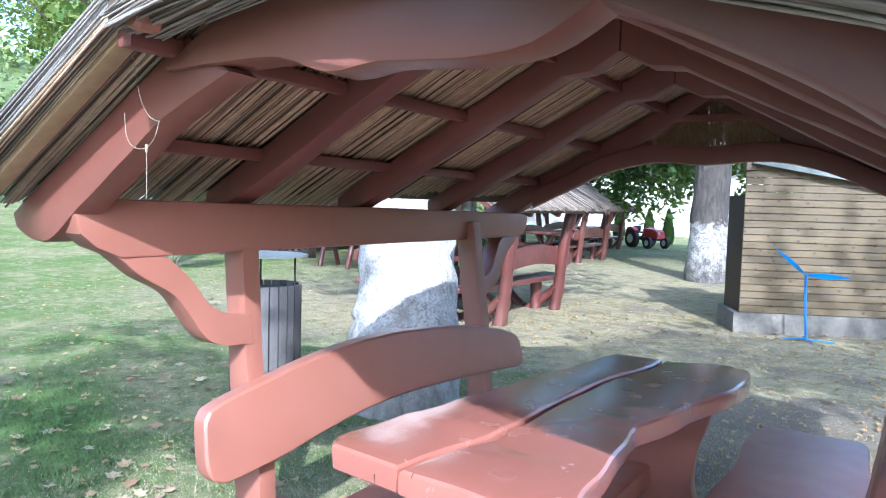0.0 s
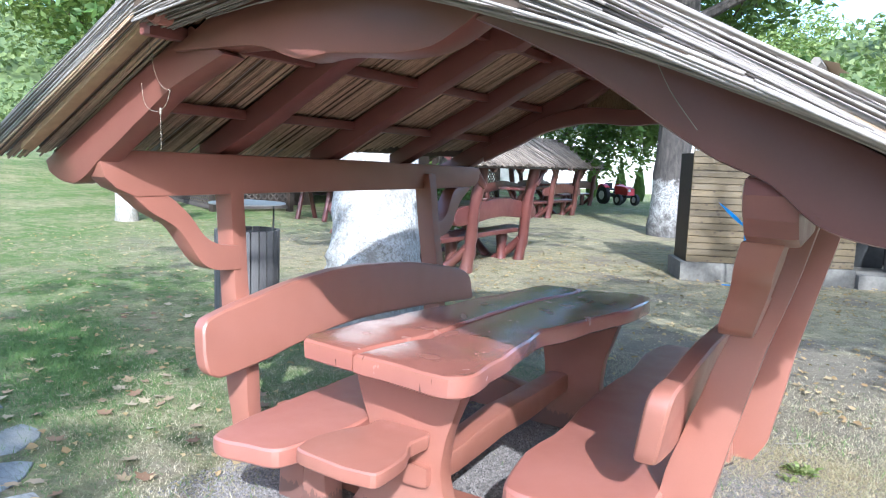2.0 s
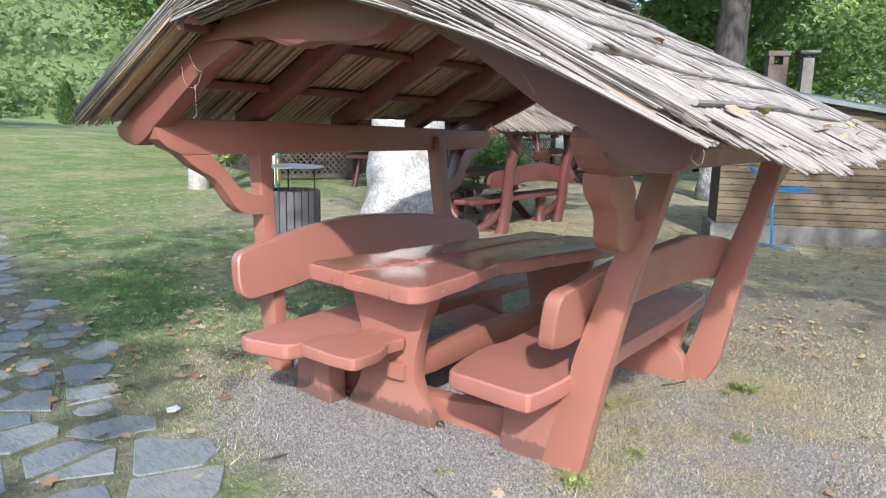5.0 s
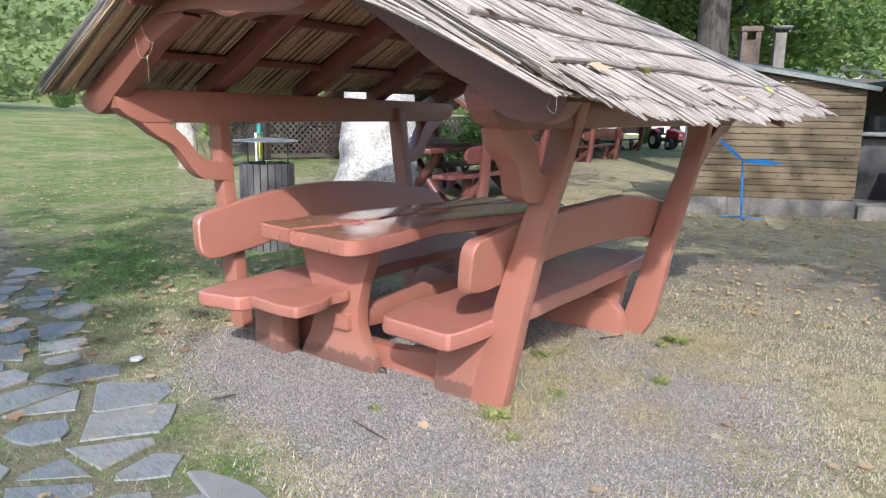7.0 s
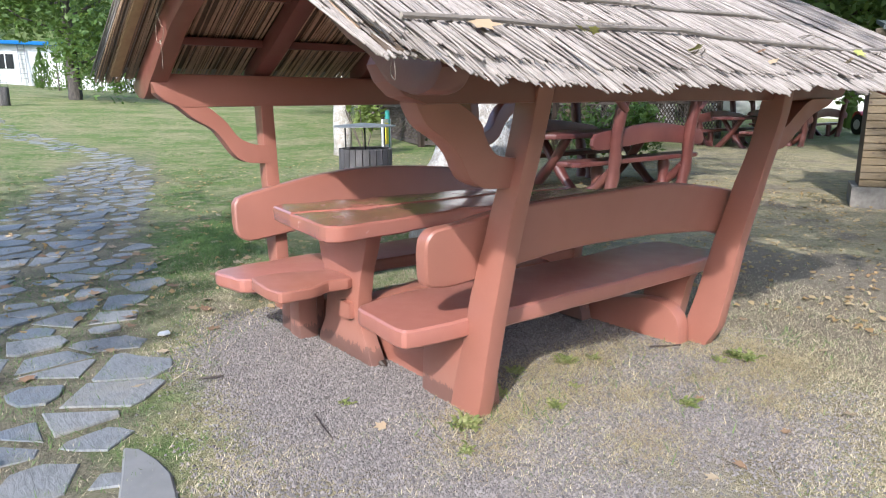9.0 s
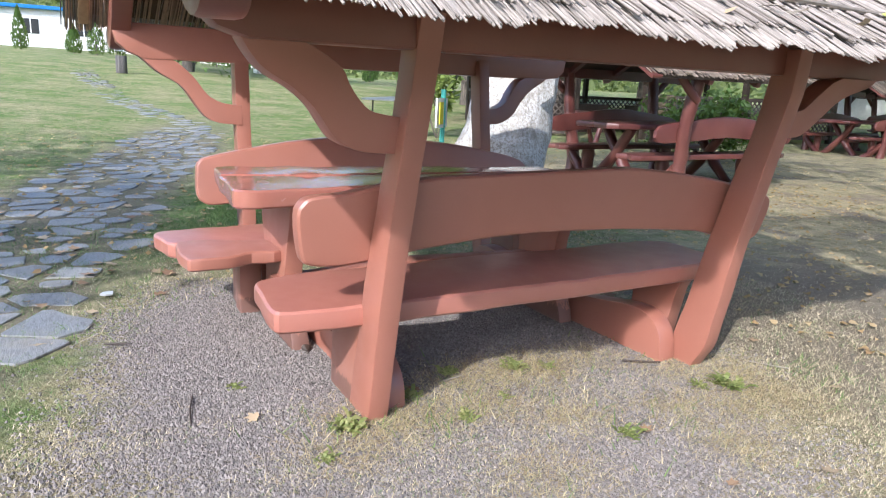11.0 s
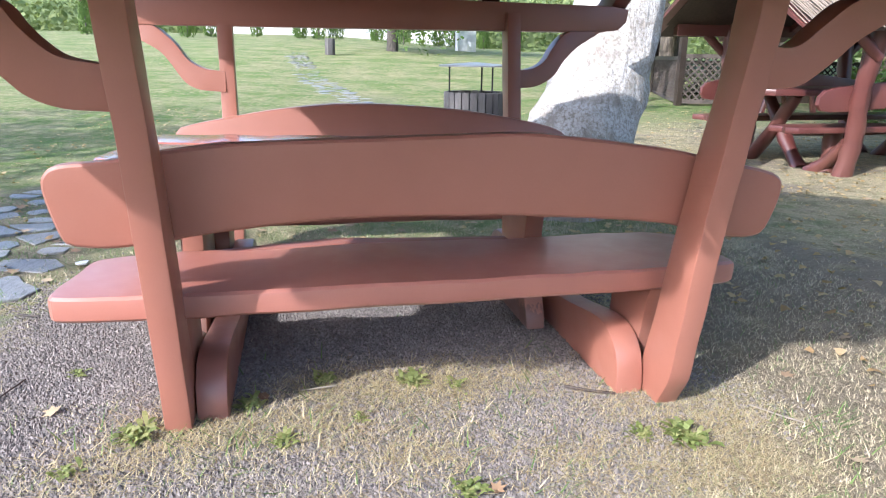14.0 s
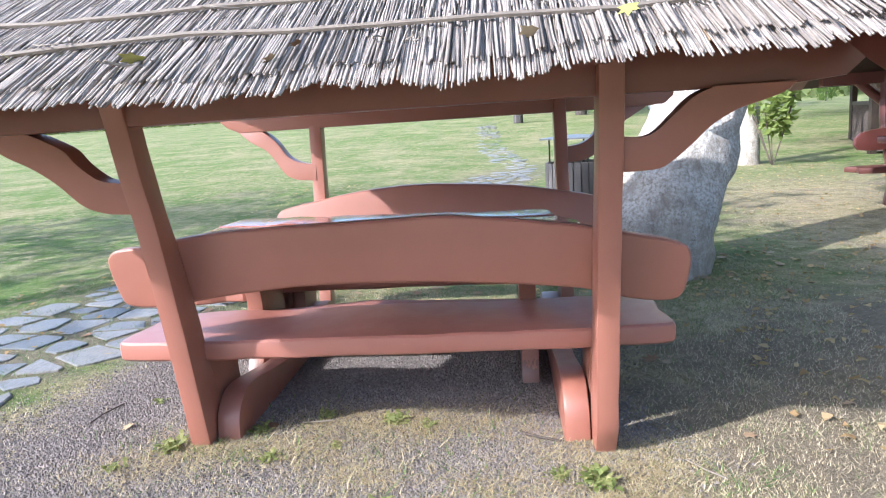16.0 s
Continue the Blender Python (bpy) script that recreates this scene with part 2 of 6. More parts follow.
PINE = material("yellow pine boards", pine_nodes, 0.55)
BLACK = material("black plastic", plain((0.015, 0.015, 0.017), 0.3), 0.45)
ZINC = material("grey sheet metal", plain((0.36, 0.37, 0.38), 0.15), 0.45, 0.7)
IRON = material("dark iron", plain((0.05, 0.05, 0.05), 0.2), 0.5, 0.6)
BLUE = material("blue paint", plain((0.02, 0.17, 0.46), 0.2, 40, 0.1), 0.4)
CONCRETE = material("pale concrete", plain((0.165, 0.150, 0.128), 0.25, 18, 0.3), 0.85)
PLASTER = material("white plaster", plain((0.78, 0.77, 0.74), 0.06, 6, 0.1), 0.8)
ROOFGREEN = material("green bitumen roof", plain((0.065, 0.085, 0.072), 0.3, 20, 0.3), 0.85)
ROOFEDGE = material("grey green roof edge", plain((0.16, 0.175, 0.165), 0.2, 20), 0.7)
DARKWOOD = material("dark brown wood", plain((0.045, 0.03, 0.022), 0.35, 30, 0.3, (1, 1, 0.3)), 0.6)
TIREBLACK = material("tyre rubber", plain((0.02, 0.02, 0.02), 0.2), 0.8)
TRACTOR = material("tractor red", plain((0.50, 0.02, 0.025), 0.1), 0.3)
PALEGREY = material("pale grey enamel", plain((0.65, 0.65, 0.64), 0.1), 0.4)
TWINE = material("twine", plain((0.30, 0.25, 0.19), 0.2, 80), 0.9)
YELLOW = material("yellow sticker", plain((0.75, 0.66, 0.05), 0.1), 0.5)
TEAL = material("teal paint", plain((0.05, 0.28, 0.24), 0.2), 0.5)
WOODS = material("distant woods", leaf_nodes((0.09, 0.14, 0.05), (0.15, 0.20, 0.07), (0.24, 0.28, 0.11)), 0.7)


def ground_nodes(n, b):
    p = n.world()
    x, y, z = n.split(p)
    big = n.noise(p, 0.55, 4, 0.6)
    mid = n.noise(p, 3.2, 5, 0.65)
    fine = n.noise(p, 45, 5, 0.7)
    clump = n.noise(p, 13, 5, 0.7)
    fine = n.math("ADD", n.math("MULTIPLY", fine, 0.6), n.math("MULTIPLY", clump, 0.4))
    grass = n.mix(n.ramp(fine, [(0.36, 0.0), (0.62, 1.0)]), (0.050, 0.098, 0.020), (0.135, 0.212, 0.052))
    dry = n.mix(n.ramp(fine, [(0.36, 0.0), (0.62, 1.0)]), (0.275, 0.215, 0.132), (0.49, 0.405, 0.262))
    soil = n.mix(n.ramp(fine, [(0.3, 0.0), (0.7, 1.0)]), (0.140, 0.112, 0.082), (0.285, 0.238, 0.180))
    speck = n.noise(p, 190, 4, 0.75)
    gravel = n.ramp(n.cells(p, 120, "F1", 1), [(0.0, (0.10, 0.090, 0.084)), (0.5, (0.170, 0.153, 0.144)), (1.0, (0.25, 0.226, 0.212))])
    # lawn to the west is green, trodden dry turf to the east and north
    east = n.math("ADD", n.math("MULTIPLY", n.math("ADD", x, 2.6), 0.45), n.math("MULTIPLY", n.math("SUBTRACT", mid, 0.5), 2.4))
    verge = n.math("MULTIPLY", n.math("SUBTRACT", 1.5, y, clamp=True), n.math("SUBTRACT", 1.0, x, clamp=True))
    east = n.math("SUBTRACT", east, n.math("MULTIPLY", verge, 1.3))
    east = n.ramp(n.math("ADD", n.math("MULTIPLY", east, 0.5), 0.5), [(0.3, 0.0), (0.75, 1.0)])
    north = n.math("ADD", n.math("MULTIPLY", n.math("SUBTRACT", y, 5.0), 0.5), n.math("MULTIPLY", n.math("SUBTRACT", mid, 0.5), 2.2))
    north = n.math("MULTIPLY", n.ramp(n.math("ADD", n.math("MULTIPLY", north, 0.5), 0.5), [(0.35, 0.0), (0.8, 1.0)]), n.ramp(n.math("MULTIPLY", n.math("ADD", x, 11.0), 0.3), [(0.0, 0.0), (1.0, 1.0)]))
    north = n.math("MULTIPLY", north, n.ramp(n.math("MULTIPLY", n.math("SUBTRACT", 26.0, y), 0.1), [(0.0, 0.15), (1.0, 1.0)]))
    east = n.math("MAXIMUM", east, north)
    patches = n.ramp(n.math("ADD", n.math("MULTIPLY", big, 0.6), n.math("MULTIPLY", mid, 0.4)), [(0.44, 0.0), (0.60, 1.0)])
    weedy = n.ramp(n.noise(p, 1.7, 6, 0.7), [(0.45, 0.0), (0.65, 0.6)])
    lawn = n.mix(weedy, grass, n.mix(n.ramp(fine, [(0.36, 0.0), (0.62, 1.0)]), (0.095, 0.125, 0.034), (0.19, 0.212, 0.070)))
    lawn = n.mix(n.ramp(n.noise(p, 26, 3, 0.8), [(0.66, 0.0), (0.70, 0.6)]), lawn, (0.30, 0.33, 0.20))
    dryness = n.math("MAXIMUM", n.math("MULTIPLY", east, 0.85), n.math("MULTIPLY", patches, 0.65))
    tuft = n.ramp(n.noise(p, 5.5, 6, 0.78), [(0.47, 0.0), (0.60, 0.65)])
    dry = n.mix(tuft, dry, n.mix(n.ramp(fine, [(0.36, 0.0), (0.62, 1.0)]), (0.115, 0.100, 0.05), (0.225, 0.20, 0.11)))
    thin = n.math("MULTIPLY", n.ramp(n.noise(p, 7.5, 6, 0.75), [(0.47, 0.0), (0.58, 0.75)]), n.ramp(n.noise(p, 0.9, 3, 0.6), [(0.40, 0.2), (0.55, 1.0)]))
    dryness = n.math("MAXIMUM", dryness, thin)
    col = n.mix(dryness, lawn, dry)
    bare = n.math("MULTIPLY", east, n.ramp(n.noise(p, 1.3, 5, 0.6), [(0.5, 0.0), (0.66, 0.9)]))
    col = n.mix(bare, col, soil)
    sx = n.math("DIVIDE", n.math("SUBTRACT", x, 0.9), 2.6)
    sy = n.math("DIVIDE", n.math("SUBTRACT", y, 4.9), 1.7)
    sd = n.math("ADD", n.math("MULTIPLY", sx, sx), n.math("MULTIPLY", sy, sy))
    sd = n.math("ADD", sd, n.math("MULTIPLY", n.math("SUBTRACT", mid, 0.5), 2.2))
    col = n.mix(n.ramp(sd, [(0.6, 0.85), (1.2, 0.0)]), col, soil)
    # trodden earth between the flagstones
    track = n.math("ABSOLUTE", n.math("ADD", n.math("ADD", y, 0.30), n.math("MULTIPLY", x, 0.285)))
    track = n.math("ADD", track, n.math("MULTIPLY", n.math("SUBTRACT", n.noise(p, 4.5, 6, 0.7), 0.5), 1.1))
    track = n.math("MULTIPLY", n.ramp(track, [(0.62, 0.9), (0.95, 0.0)]), n.ramp(n.math("MULTIPLY", n.math("ADD", x, 16.0), 0.1), [(0.0, 0.0), (0.6, 1.0)]))
    track = n.math("MULTIPLY", track, n.ramp(n.math("SUBTRACT", 1.7, x), [(0.0, 0.0), (0.6, 1.0)]))
    col = n.mix(track, col, n.mix(n.ramp(fine, [(0.36, 0.0), (0.62, 1.0)]), (0.115, 0.098, 0.070), (0.25, 0.215, 0.155)))
    # gravel bed under and beside the picnic shelter
    gx = n.math("DIVIDE", n.math("SUBTRACT", x, -0.15), 1.40)
    gy = n.math("DIVIDE", n.math("SUBTRACT", y, 2.15), 1.30)
    d = n.math("ADD", n.math("POWER", n.math("ABSOLUTE", gx), 3.0), n.math("POWER", n.math("ABSOLUTE", gy), 3.0))
    d = n.math("ADD", d, n.math("MULTIPLY", n.math("SUBTRACT", mid, 0.5), 1.8))
    bed = n.ramp(d, [(0.45, 1.0), (1.4, 0.0)])
    dust = n.ramp(n.noise(p, 2.6, 5, 0.65), [(0.45, 0.0), (0.65, 0.55)])
    gravel = n.mix(n.math("MAXIMUM", dust, n.ramp(n.math("MULTIPLY", n.math("SUBTRACT", x, 0.1), 1.2), [(0.0, 0.0), (1.0, 0.5)])), gravel, (0.40, 0.352, 0.300))
    col = n.mix(bed, col, gravel)
    col = n.mix(n.ramp(speck, [(0.38, 0.5), (0.47, 0.0)]), col, (0.05, 0.043, 0.033))
    n.put(col, b.inputs["Base Color"])
    b.inputs["Roughness"].default_value = 0.95
    b.inputs["Specular IOR Level"].default_value = 0.15
    n.put(n.bump(n.math("ADD", n.math("ADD", fine, n.math("MULTIPLY", speck, 0.35)), n.math("MULTIPLY", mid, 1.5)), 0.9, 0.025), b.inputs["Normal"])


GROUND = material("lawn and gravel", ground_nodes, 0.95)


# ---- building helpers ----
def thing(name, loc, label, category, group="", kind=""):
    ob = new(name)
    ob.location = loc
    ob.empty_display_size = 0.1
    return tagged(ob, label, category, group, kind)


def root_of(ob):
    place = Vector((0, 0, 0))
    while ob:
        place += ob.location
        ob = ob.parent
    return place


def mesh_of(name, bm, mat, smooth=20):
    me = bpy.data.meshes.new(name)
    bm.normal_update()
    bm.to_mesh(me)
    bm.free()
    me.materials.append(mat)
    if smooth:
        me.polygons.foreach_set("use_smooth", [True] * len(me.polygons))
        me.set_sharp_from_angle(angle=radians(smooth))
    return me


def part(name, bm, mat, parent=None, label="", smooth=20):
    """Links bm, in world places, as one mesh object under parent."""
    if parent:
        bm.transform(Matrix.Translation(-root_of(parent)))
    ob = new(name, mesh_of(name, bm, mat, smooth))
    ob.parent = parent
    return tagged(ob, label)


def curve2(pts, n=6, closed=True):
    """A smooth line through points of any dimension."""
    pts = [Vector(p) for p in pts]
    out, m = [], len(pts)
    for i in range(m if closed else m - 1):
        a, b, c, d = (pts[(i + k) % m] if closed else pts[min(max(i + k, 0), m - 1)] for k in (-1, 0, 1, 2))
        for j in range(n):
            t = j / n
            out.append(0.5 * ((2 * b) + (c - a) * t + (2 * a - 5 * b + 4 * c - d) * t * t + (3 * b - a - 3 * c + d) * t ** 3))
    if not closed:
        out.append(pts[-1])
    return out


def slab(outline, axis, lo, hi, bevel=0.012, wobble=0.0, segments=2):
    """A board: an outline (y,z / x,z / x,y for axis x / y / z) given depth from lo to hi, with rounded rims."""
    bm = bmesh.new()
    k = "xyz".index(axis)

    def at(p, d):
        q = [p[0], p[1]]
        q.insert(k, d)
        return Vector(q)
    rings = []
    for d in (lo, hi):
        ring = []
        for p in outline:
            v = at(p, d)
            if wobble:
                v += wobble * Vector(noise.noise_vector(v * 7.0))
            ring.append(bm.verts.new(v))
        rings.append(ring)
    n = len(outline)
    bm.faces.new(rings[0])
    bm.faces.new(rings[1])
    for i in range(n):
        bm.faces.new((rings[0][i], rings[0][(i + 1) % n], rings[1][(i + 1) % n], rings[1][i]))
    bmesh.ops.recalc_face_normals(bm, faces=bm.faces)
    if bevel:
        rims = [e for r in rings for i in range(n) for e in [bm.edges.get((r[i], r[(i + 1) % n]))] if e]
        bmesh.ops.bevel(bm, geom=rims, offset=bevel, segments=segments, profile=0.6, affect="EDGES", clamp_overlap=True)
    bmesh.ops.triangulate(bm, faces=[f for f in bm.faces if len(f.verts) > 4])
    return bm


def block(lo, hi, bevel=0.008, wobble=0.0):
    return slab([(lo[0], lo[1]), (hi[0], lo[1]), (hi[0], hi[1]), (lo[0], hi[1])], "z", lo[2], hi[2], bevel, wobble)


def bar(a, b, w, h, bevel=0.006, up=(0, 0, 1)):
    """A squared timber from a to b, w wide and h high."""
    a, b = Vector(a), Vector(b)
    d = (b - a).normalized()
    s = d.cross(Vector(up)).normalized()
    u = s.cross(d)
    bm = block((-w / 2, -h / 2, 0), (w / 2, h / 2, (b - a).length), bevel)
    m = Matrix((s, u, d)).transposed().to_4x4()
    bm.transform(Matrix.Translation(a) @ m)
    bmesh.ops.recalc_face_normals(bm, faces=bm.faces)
    return bm


def tube(points, radii, sides=8, caps=True, rough=0.0):
    """A round rod along points."""
    bm = bmesh.new()
    pts = [Vector(p) for p in points]
    rings = []
    for i, p in enumerate(pts):
        d = (pts[min(i + 1, len(pts) - 1)] - pts[max(i - 1, 0)]).normalized()
        s = d.cross(Vector((0.13, 0.31, 1) if abs(d.z) < 0.9 else (1, 0.2, 0))).normalized()
        u = s.cross(d)
        r = radii[i] if isinstance(radii, (list, tuple)) else radii
        ring = []
        for j in range(sides):
            a = 2 * math.pi * j / sides
            v = p + r * (math.cos(a) * s + math.sin(a) * u)
            if rough:
                v += (v - p) * rough * noise.noise(v * (1.3 / max(r, 0.02)))
            ring.append(bm.verts.new(v))
        rings.append(ring)
    for a, b in zip(rings, rings[1:]):
        for j in range(sides):
            bm.faces.new((a[j], a[(j + 1) % sides], b[(j + 1) % sides], b[j]))
    if caps:
        bm.faces.new(rings[0])
        bm.faces.new(rings[-1])
    bmesh.ops.recalc_face_normals(bm, faces=bm.faces)
    return bm


def joined(bms):
    out = bmesh.new()
    for b in bms:
        me = bpy.data.meshes.new("tmp")
        b.to_mesh(me)
        b.free()
        out.from_mesh(me)
        bpy.data.meshes.remove(me)
    return out


def raw(name, verts, faces, mat, parent=None, label="", smooth=False):
    me = bpy.data.meshes.new(name)
    me.from_pydata(verts, [], faces)
    me.materials.append(mat)
    if smooth:
        me.polygons.foreach_set("use_smooth", [True] * len(me.polygons))
    ob = new(name, me)
    ob.parent = parent
    return tagged(ob, label)


def rods(rng, specs, sides=5, origin=(0, 0, 0)):
    """Many thin bent rods: specs are (start, end, radius). Returns vertices and faces."""
    verts, faces = [], []
    o = Vector(origin)
    for a, b, r in specs:
        a, b = Vector(a) - o, Vector(b) - o
        d = (b - a).normalized()
        s = d.cross(Vector((0, 0, 1))).normalized()
        u = s.cross(d)
        mid = (a + b) / 2 + s * rng.uniform(-1, 1) * r * 1.5 + u * rng.uniform(-0.3, 1) * r
        base = len(verts)
        for p, k in ((a, 0.75), (mid, 1.0), (b, 1.0)):
            for j in range(sides):
                t = 2 * math.pi * j / sides
                verts.append(p + r * k * (math.cos(t) * s + math.sin(t) * u))
        for i in range(2):
            for j in range(sides):
                q = base + i * sides
                faces.append((q + j, q + (j + 1) % sides, q + sides + (j + 1) % sides, q + sides + j))
        faces.append(tuple(base + 2 * sides + j for j in range(sides)))
    return verts, faces


# ---- ground ----
def rise(x, y):
    """The lawn climbs gently to the west."""
    d = max(0.0, -x - 8.0)
    w = min(1.0, max(0.0, (26 - y) / 20)) if y > 0 else 1.0
    fall = -0.045 * math.tanh((y - 2.1) / 1.5)
    return fall + 0.026 * d + 0.028 * w * max(0.0, d - 14) + 0.012 * math.sin(x * 1.1 + 0.4) * math.sin(y * 0.9) * (1 if abs(x) + abs(y) > 9 else 0)


def make_ground():
    def steps(fine_lo, fine_hi, d, far):
        v = list(np.arange(fine_lo, fine_hi + 1e-6, d))
        g, a, b = d, fine_lo, fine_hi
        while b < far:
            g *= 1.25
            a, b = a - g, b + g
            v = [a] + v + [b]
        return v
    xs, ys = steps(-14, 8, 0.5, 900), steps(-6, 16, 0.5, 900)
    verts = [(x, y, rise(max(x, -75), y)) for y in ys for x in xs]
    w = len(xs)
    faces = [(j * w + i, j * w + i + 1, (j + 1) * w + i + 1, (j + 1) * w + i) for j in range(len(ys) - 1) for i in range(w - 1)]
    tagged(raw("ground", verts, faces, GROUND, smooth=True), "green and dry lawn with a grey gravel bed", "ground", kind="structure")


make_ground()

# ---- picnic shelter: frame and thatch ----
XC = -0.585
SLOPE = 0.53


def under(x):
    """Height of the thatch's underside."""
    return 1.385 + SLOPE * (1.475 - abs(x - XC))


shelter = thing("picnic_shelter", (XC, 2.6, 0), "red-brown painted timber picnic shelter with a reed thatched gable roof", "picnic shelter")


def mirrored(pts, side):
    return [(p[0] if side > 0 else 2 * XC - p[0], *p[1:]) for p in pts]


# each post is cut from its own bowed plank: outer edge, then inner edge, from the foot upwards
POSTS = {
    (1, 1.735): ([(0.285, -0.10), (0.325, 0.08), (0.358, 0.25), (0.398, 0.46), (0.425, 0.58), (0.465, 0.76), (0.508, 0.93), (0.562, 1.10), (0.602, 1.27), (0.628, 1.36)],
                 [(0.115, -0.10), (0.145, 0.07), (0.212, 0.31), (0.240, 0.42), (0.266, 0.54), (0.338, 0.75), (0.366, 0.85), (0.415, 0.98), (0.468, 1.15), (0.515, 1.36)]),
    (1, 3.31): ([(0.315, -0.12), (0.345, -0.03), (0.405, 0.08), (0.43, 0.20), (0.463, 0.38), (0.502, 0.60), (0.548, 0.80), (0.583, 0.95), (0.605, 1.04), (0.642, 1.20), (0.655, 1.36)],
                [(0.175, -0.12), (0.232, 0.11), (0.281, 0.29), (0.345, 0.55), (0.390, 0.70), (0.435, 0.87), (0.486, 1.02), (0.535, 1.25), (0.555, 1.36)]),
    (-1, 1.76): ([(-1.655, -0.10), (-1.715, 0.22), (-1.745, 0.37), (-1.765, 0.60), (-1.785, 0.85), (-1.800, 1.08), (-1.820, 1.25), (-1.83, 1.34)],
                 [(-1.535, -0.10), (-1.598, 0.22), (-1.615, 0.46), (-1.648, 0.64), (-1.680, 0.80), (-1.698, 1.05), (-1.715, 1.29), (-1.72, 1.34)]),
    (-1, 3.345): ([(-1.600, -0.12), (-1.66, 0.20), (-1.69, 0.50), (-1.715, 0.76), (-1.748, 1.0), (-1.780, 1.22), (-1.80, 1.34)],
                  [(-1.48, -0.12), (-1.54, 0.20), (-1.57, 0.50), (-1.597, 0.77), (-1.632, 1.0), (-1.668, 1.28), (-1.68, 1.34)]),
}
for (side, y0), (outer, inner) in POSTS.items():
    o = curve2(outer, 4, False) + curve2(inner[::-1], 4, False)
    part("post", slab(o, "y", y0, y0 + 0.078, 0.009, 0.0025), RED, shelter)

# eave beams with shaped ends
for xb, dz in ((0.54, 0.0), (-1.768, -0.02)):
    prof = [(1.165, 1.41), (1.145, 1.375), (1.165, 1.325 + dz / 2), (1.21, 1.285 + dz / 2), (1.29, 1.262 + dz), (2.6, 1.262 + dz), (3.9, 1.262 + dz), (4.04, 1.275 + dz), (4.09, 1.32 + dz), (4.10, 1.395 + dz), (4.0, 1.41 + dz), (2.6, 1.418 + dz / 2), (1.25, 1.422)]
    # the east beam's colour is dimmed for the shade of the eave
    part("eave_beam", slab(prof, "x", xb - 0.055, xb + 0.055, 0.012, 0.005), DIMMEDRED if xb > 0 else RED, shelter)

# curved knee braces, from the posts out to the gables: upper edge, lower edge, middle and lean
BRACES = (
    ([(1.76, 1.072), (1.72, 1.075), (1.645, 1.092), (1.603, 1.125), (1.572, 1.162), (1.545, 1.204), (1.476, 1.246), (1.43, 1.266)],
     [(1.27, 1.266), (1.295, 1.23), (1.335, 1.190), (1.415, 1.145), (1.475, 1.095), (1.52, 1.04), (1.56, 1.0), (1.63, 0.972), (1.72, 0.963), (1.76, 0.962)], 0.432, 0.30),
    ([(3.36, 1.137), (3.40, 1.134), (3.455, 1.131), (3.495, 1.147), (3.54, 1.191), (3.598, 1.243), (3.66, 1.268)],
     [(3.89, 1.268), (3.853, 1.238), (3.80, 1.219), (3.727, 1.196), (3.65, 1.151), (3.60, 1.101), (3.535, 1.045), (3.486, 1.026), (3.40, 1.022), (3.36, 1.022)], 0.508, 0.22),
    ([(1.79, 1.009), (1.756, 1.011), (1.68, 1.023), (1.606, 1.068), (1.546, 1.152), (1.474, 1.220), (1.43, 1.246)],
     [(1.275, 1.246), (1.305, 1.222), (1.36, 1.175), (1.46, 1.116), (1.513, 1.054), (1.583, 0.953), (1.655, 0.912), (1.75, 0.903), (1.79, 0.902)], -1.735, -0.10),
    ([(3.40, 1.022), (3.456, 1.027), (3.514, 1.040), (3.576, 1.078), (3.622, 1.148), (3.69, 1.222), (3.74, 1.246)],
     [(3.925, 1.246), (3.86, 1.208), (3.776, 1.154), (3.695, 1.079), (3.635, 0.994), (3.55, 0.942), (3.471, 0.928), (3.40, 0.925)], -1.705, -0.12),
)
for upper, lower, mid, lean_by in BRACES:
    bm = slab([tuple(p) for p in curve2(upper, 4, False) + curve2(lower, 4, False)], "x", -0.045, 0.045, 0.012, 0.004)
    for v in bm.verts:
        v.co.x += mid + (v.co.z - 0.97) * lean_by
    bmesh.ops.recalc_face_normals(bm, faces=bm.faces)
    part("knee_brace", bm, RED, shelter)

# sills on the ground, beside the posts
for y0, y1 in ((1.816, 1.915), (3.205, 3.306)):
    half = [(0.255, -0.10), (0.25, 0.06), (0.215, 0.135), (0.14, 0.18), (0.02, 0.185), (-0.2, 0.15), (-0.40, 0.125), (XC, 0.12)]
    o = curve2(half, 3, False) + [Vector((2 * XC - p[0], p[1])) for p in curve2(half, 3, False)[::-1][1:]]
    part("sill", slab([(p[0], p[1]) for p in o], "y", y0, y1, 0.018, 0.003), RED, shelter)

# inner rafters
for yc in (1.80, 2.54, 3.28):
    for side in (1, -1):
        lo, hi = [], []
        for i in range(13):
            x = 0.74 - i * (0.74 - XC) / 12
            z = under(x) - 0.01
            depth = 0.112 + 0.006 * math.sin(i * 0.7 + yc * 3)
            hi.append((x, z))
            lo.append((x, z - depth - (0.05 if i > 10 else 0)))
        o = mirrored(hi + lo[::-1], side)
        part("rafter", slab(o, "y", yc - 0.055, yc + 0.055, 0.016, 0.006), SHADEDRED, shelter)

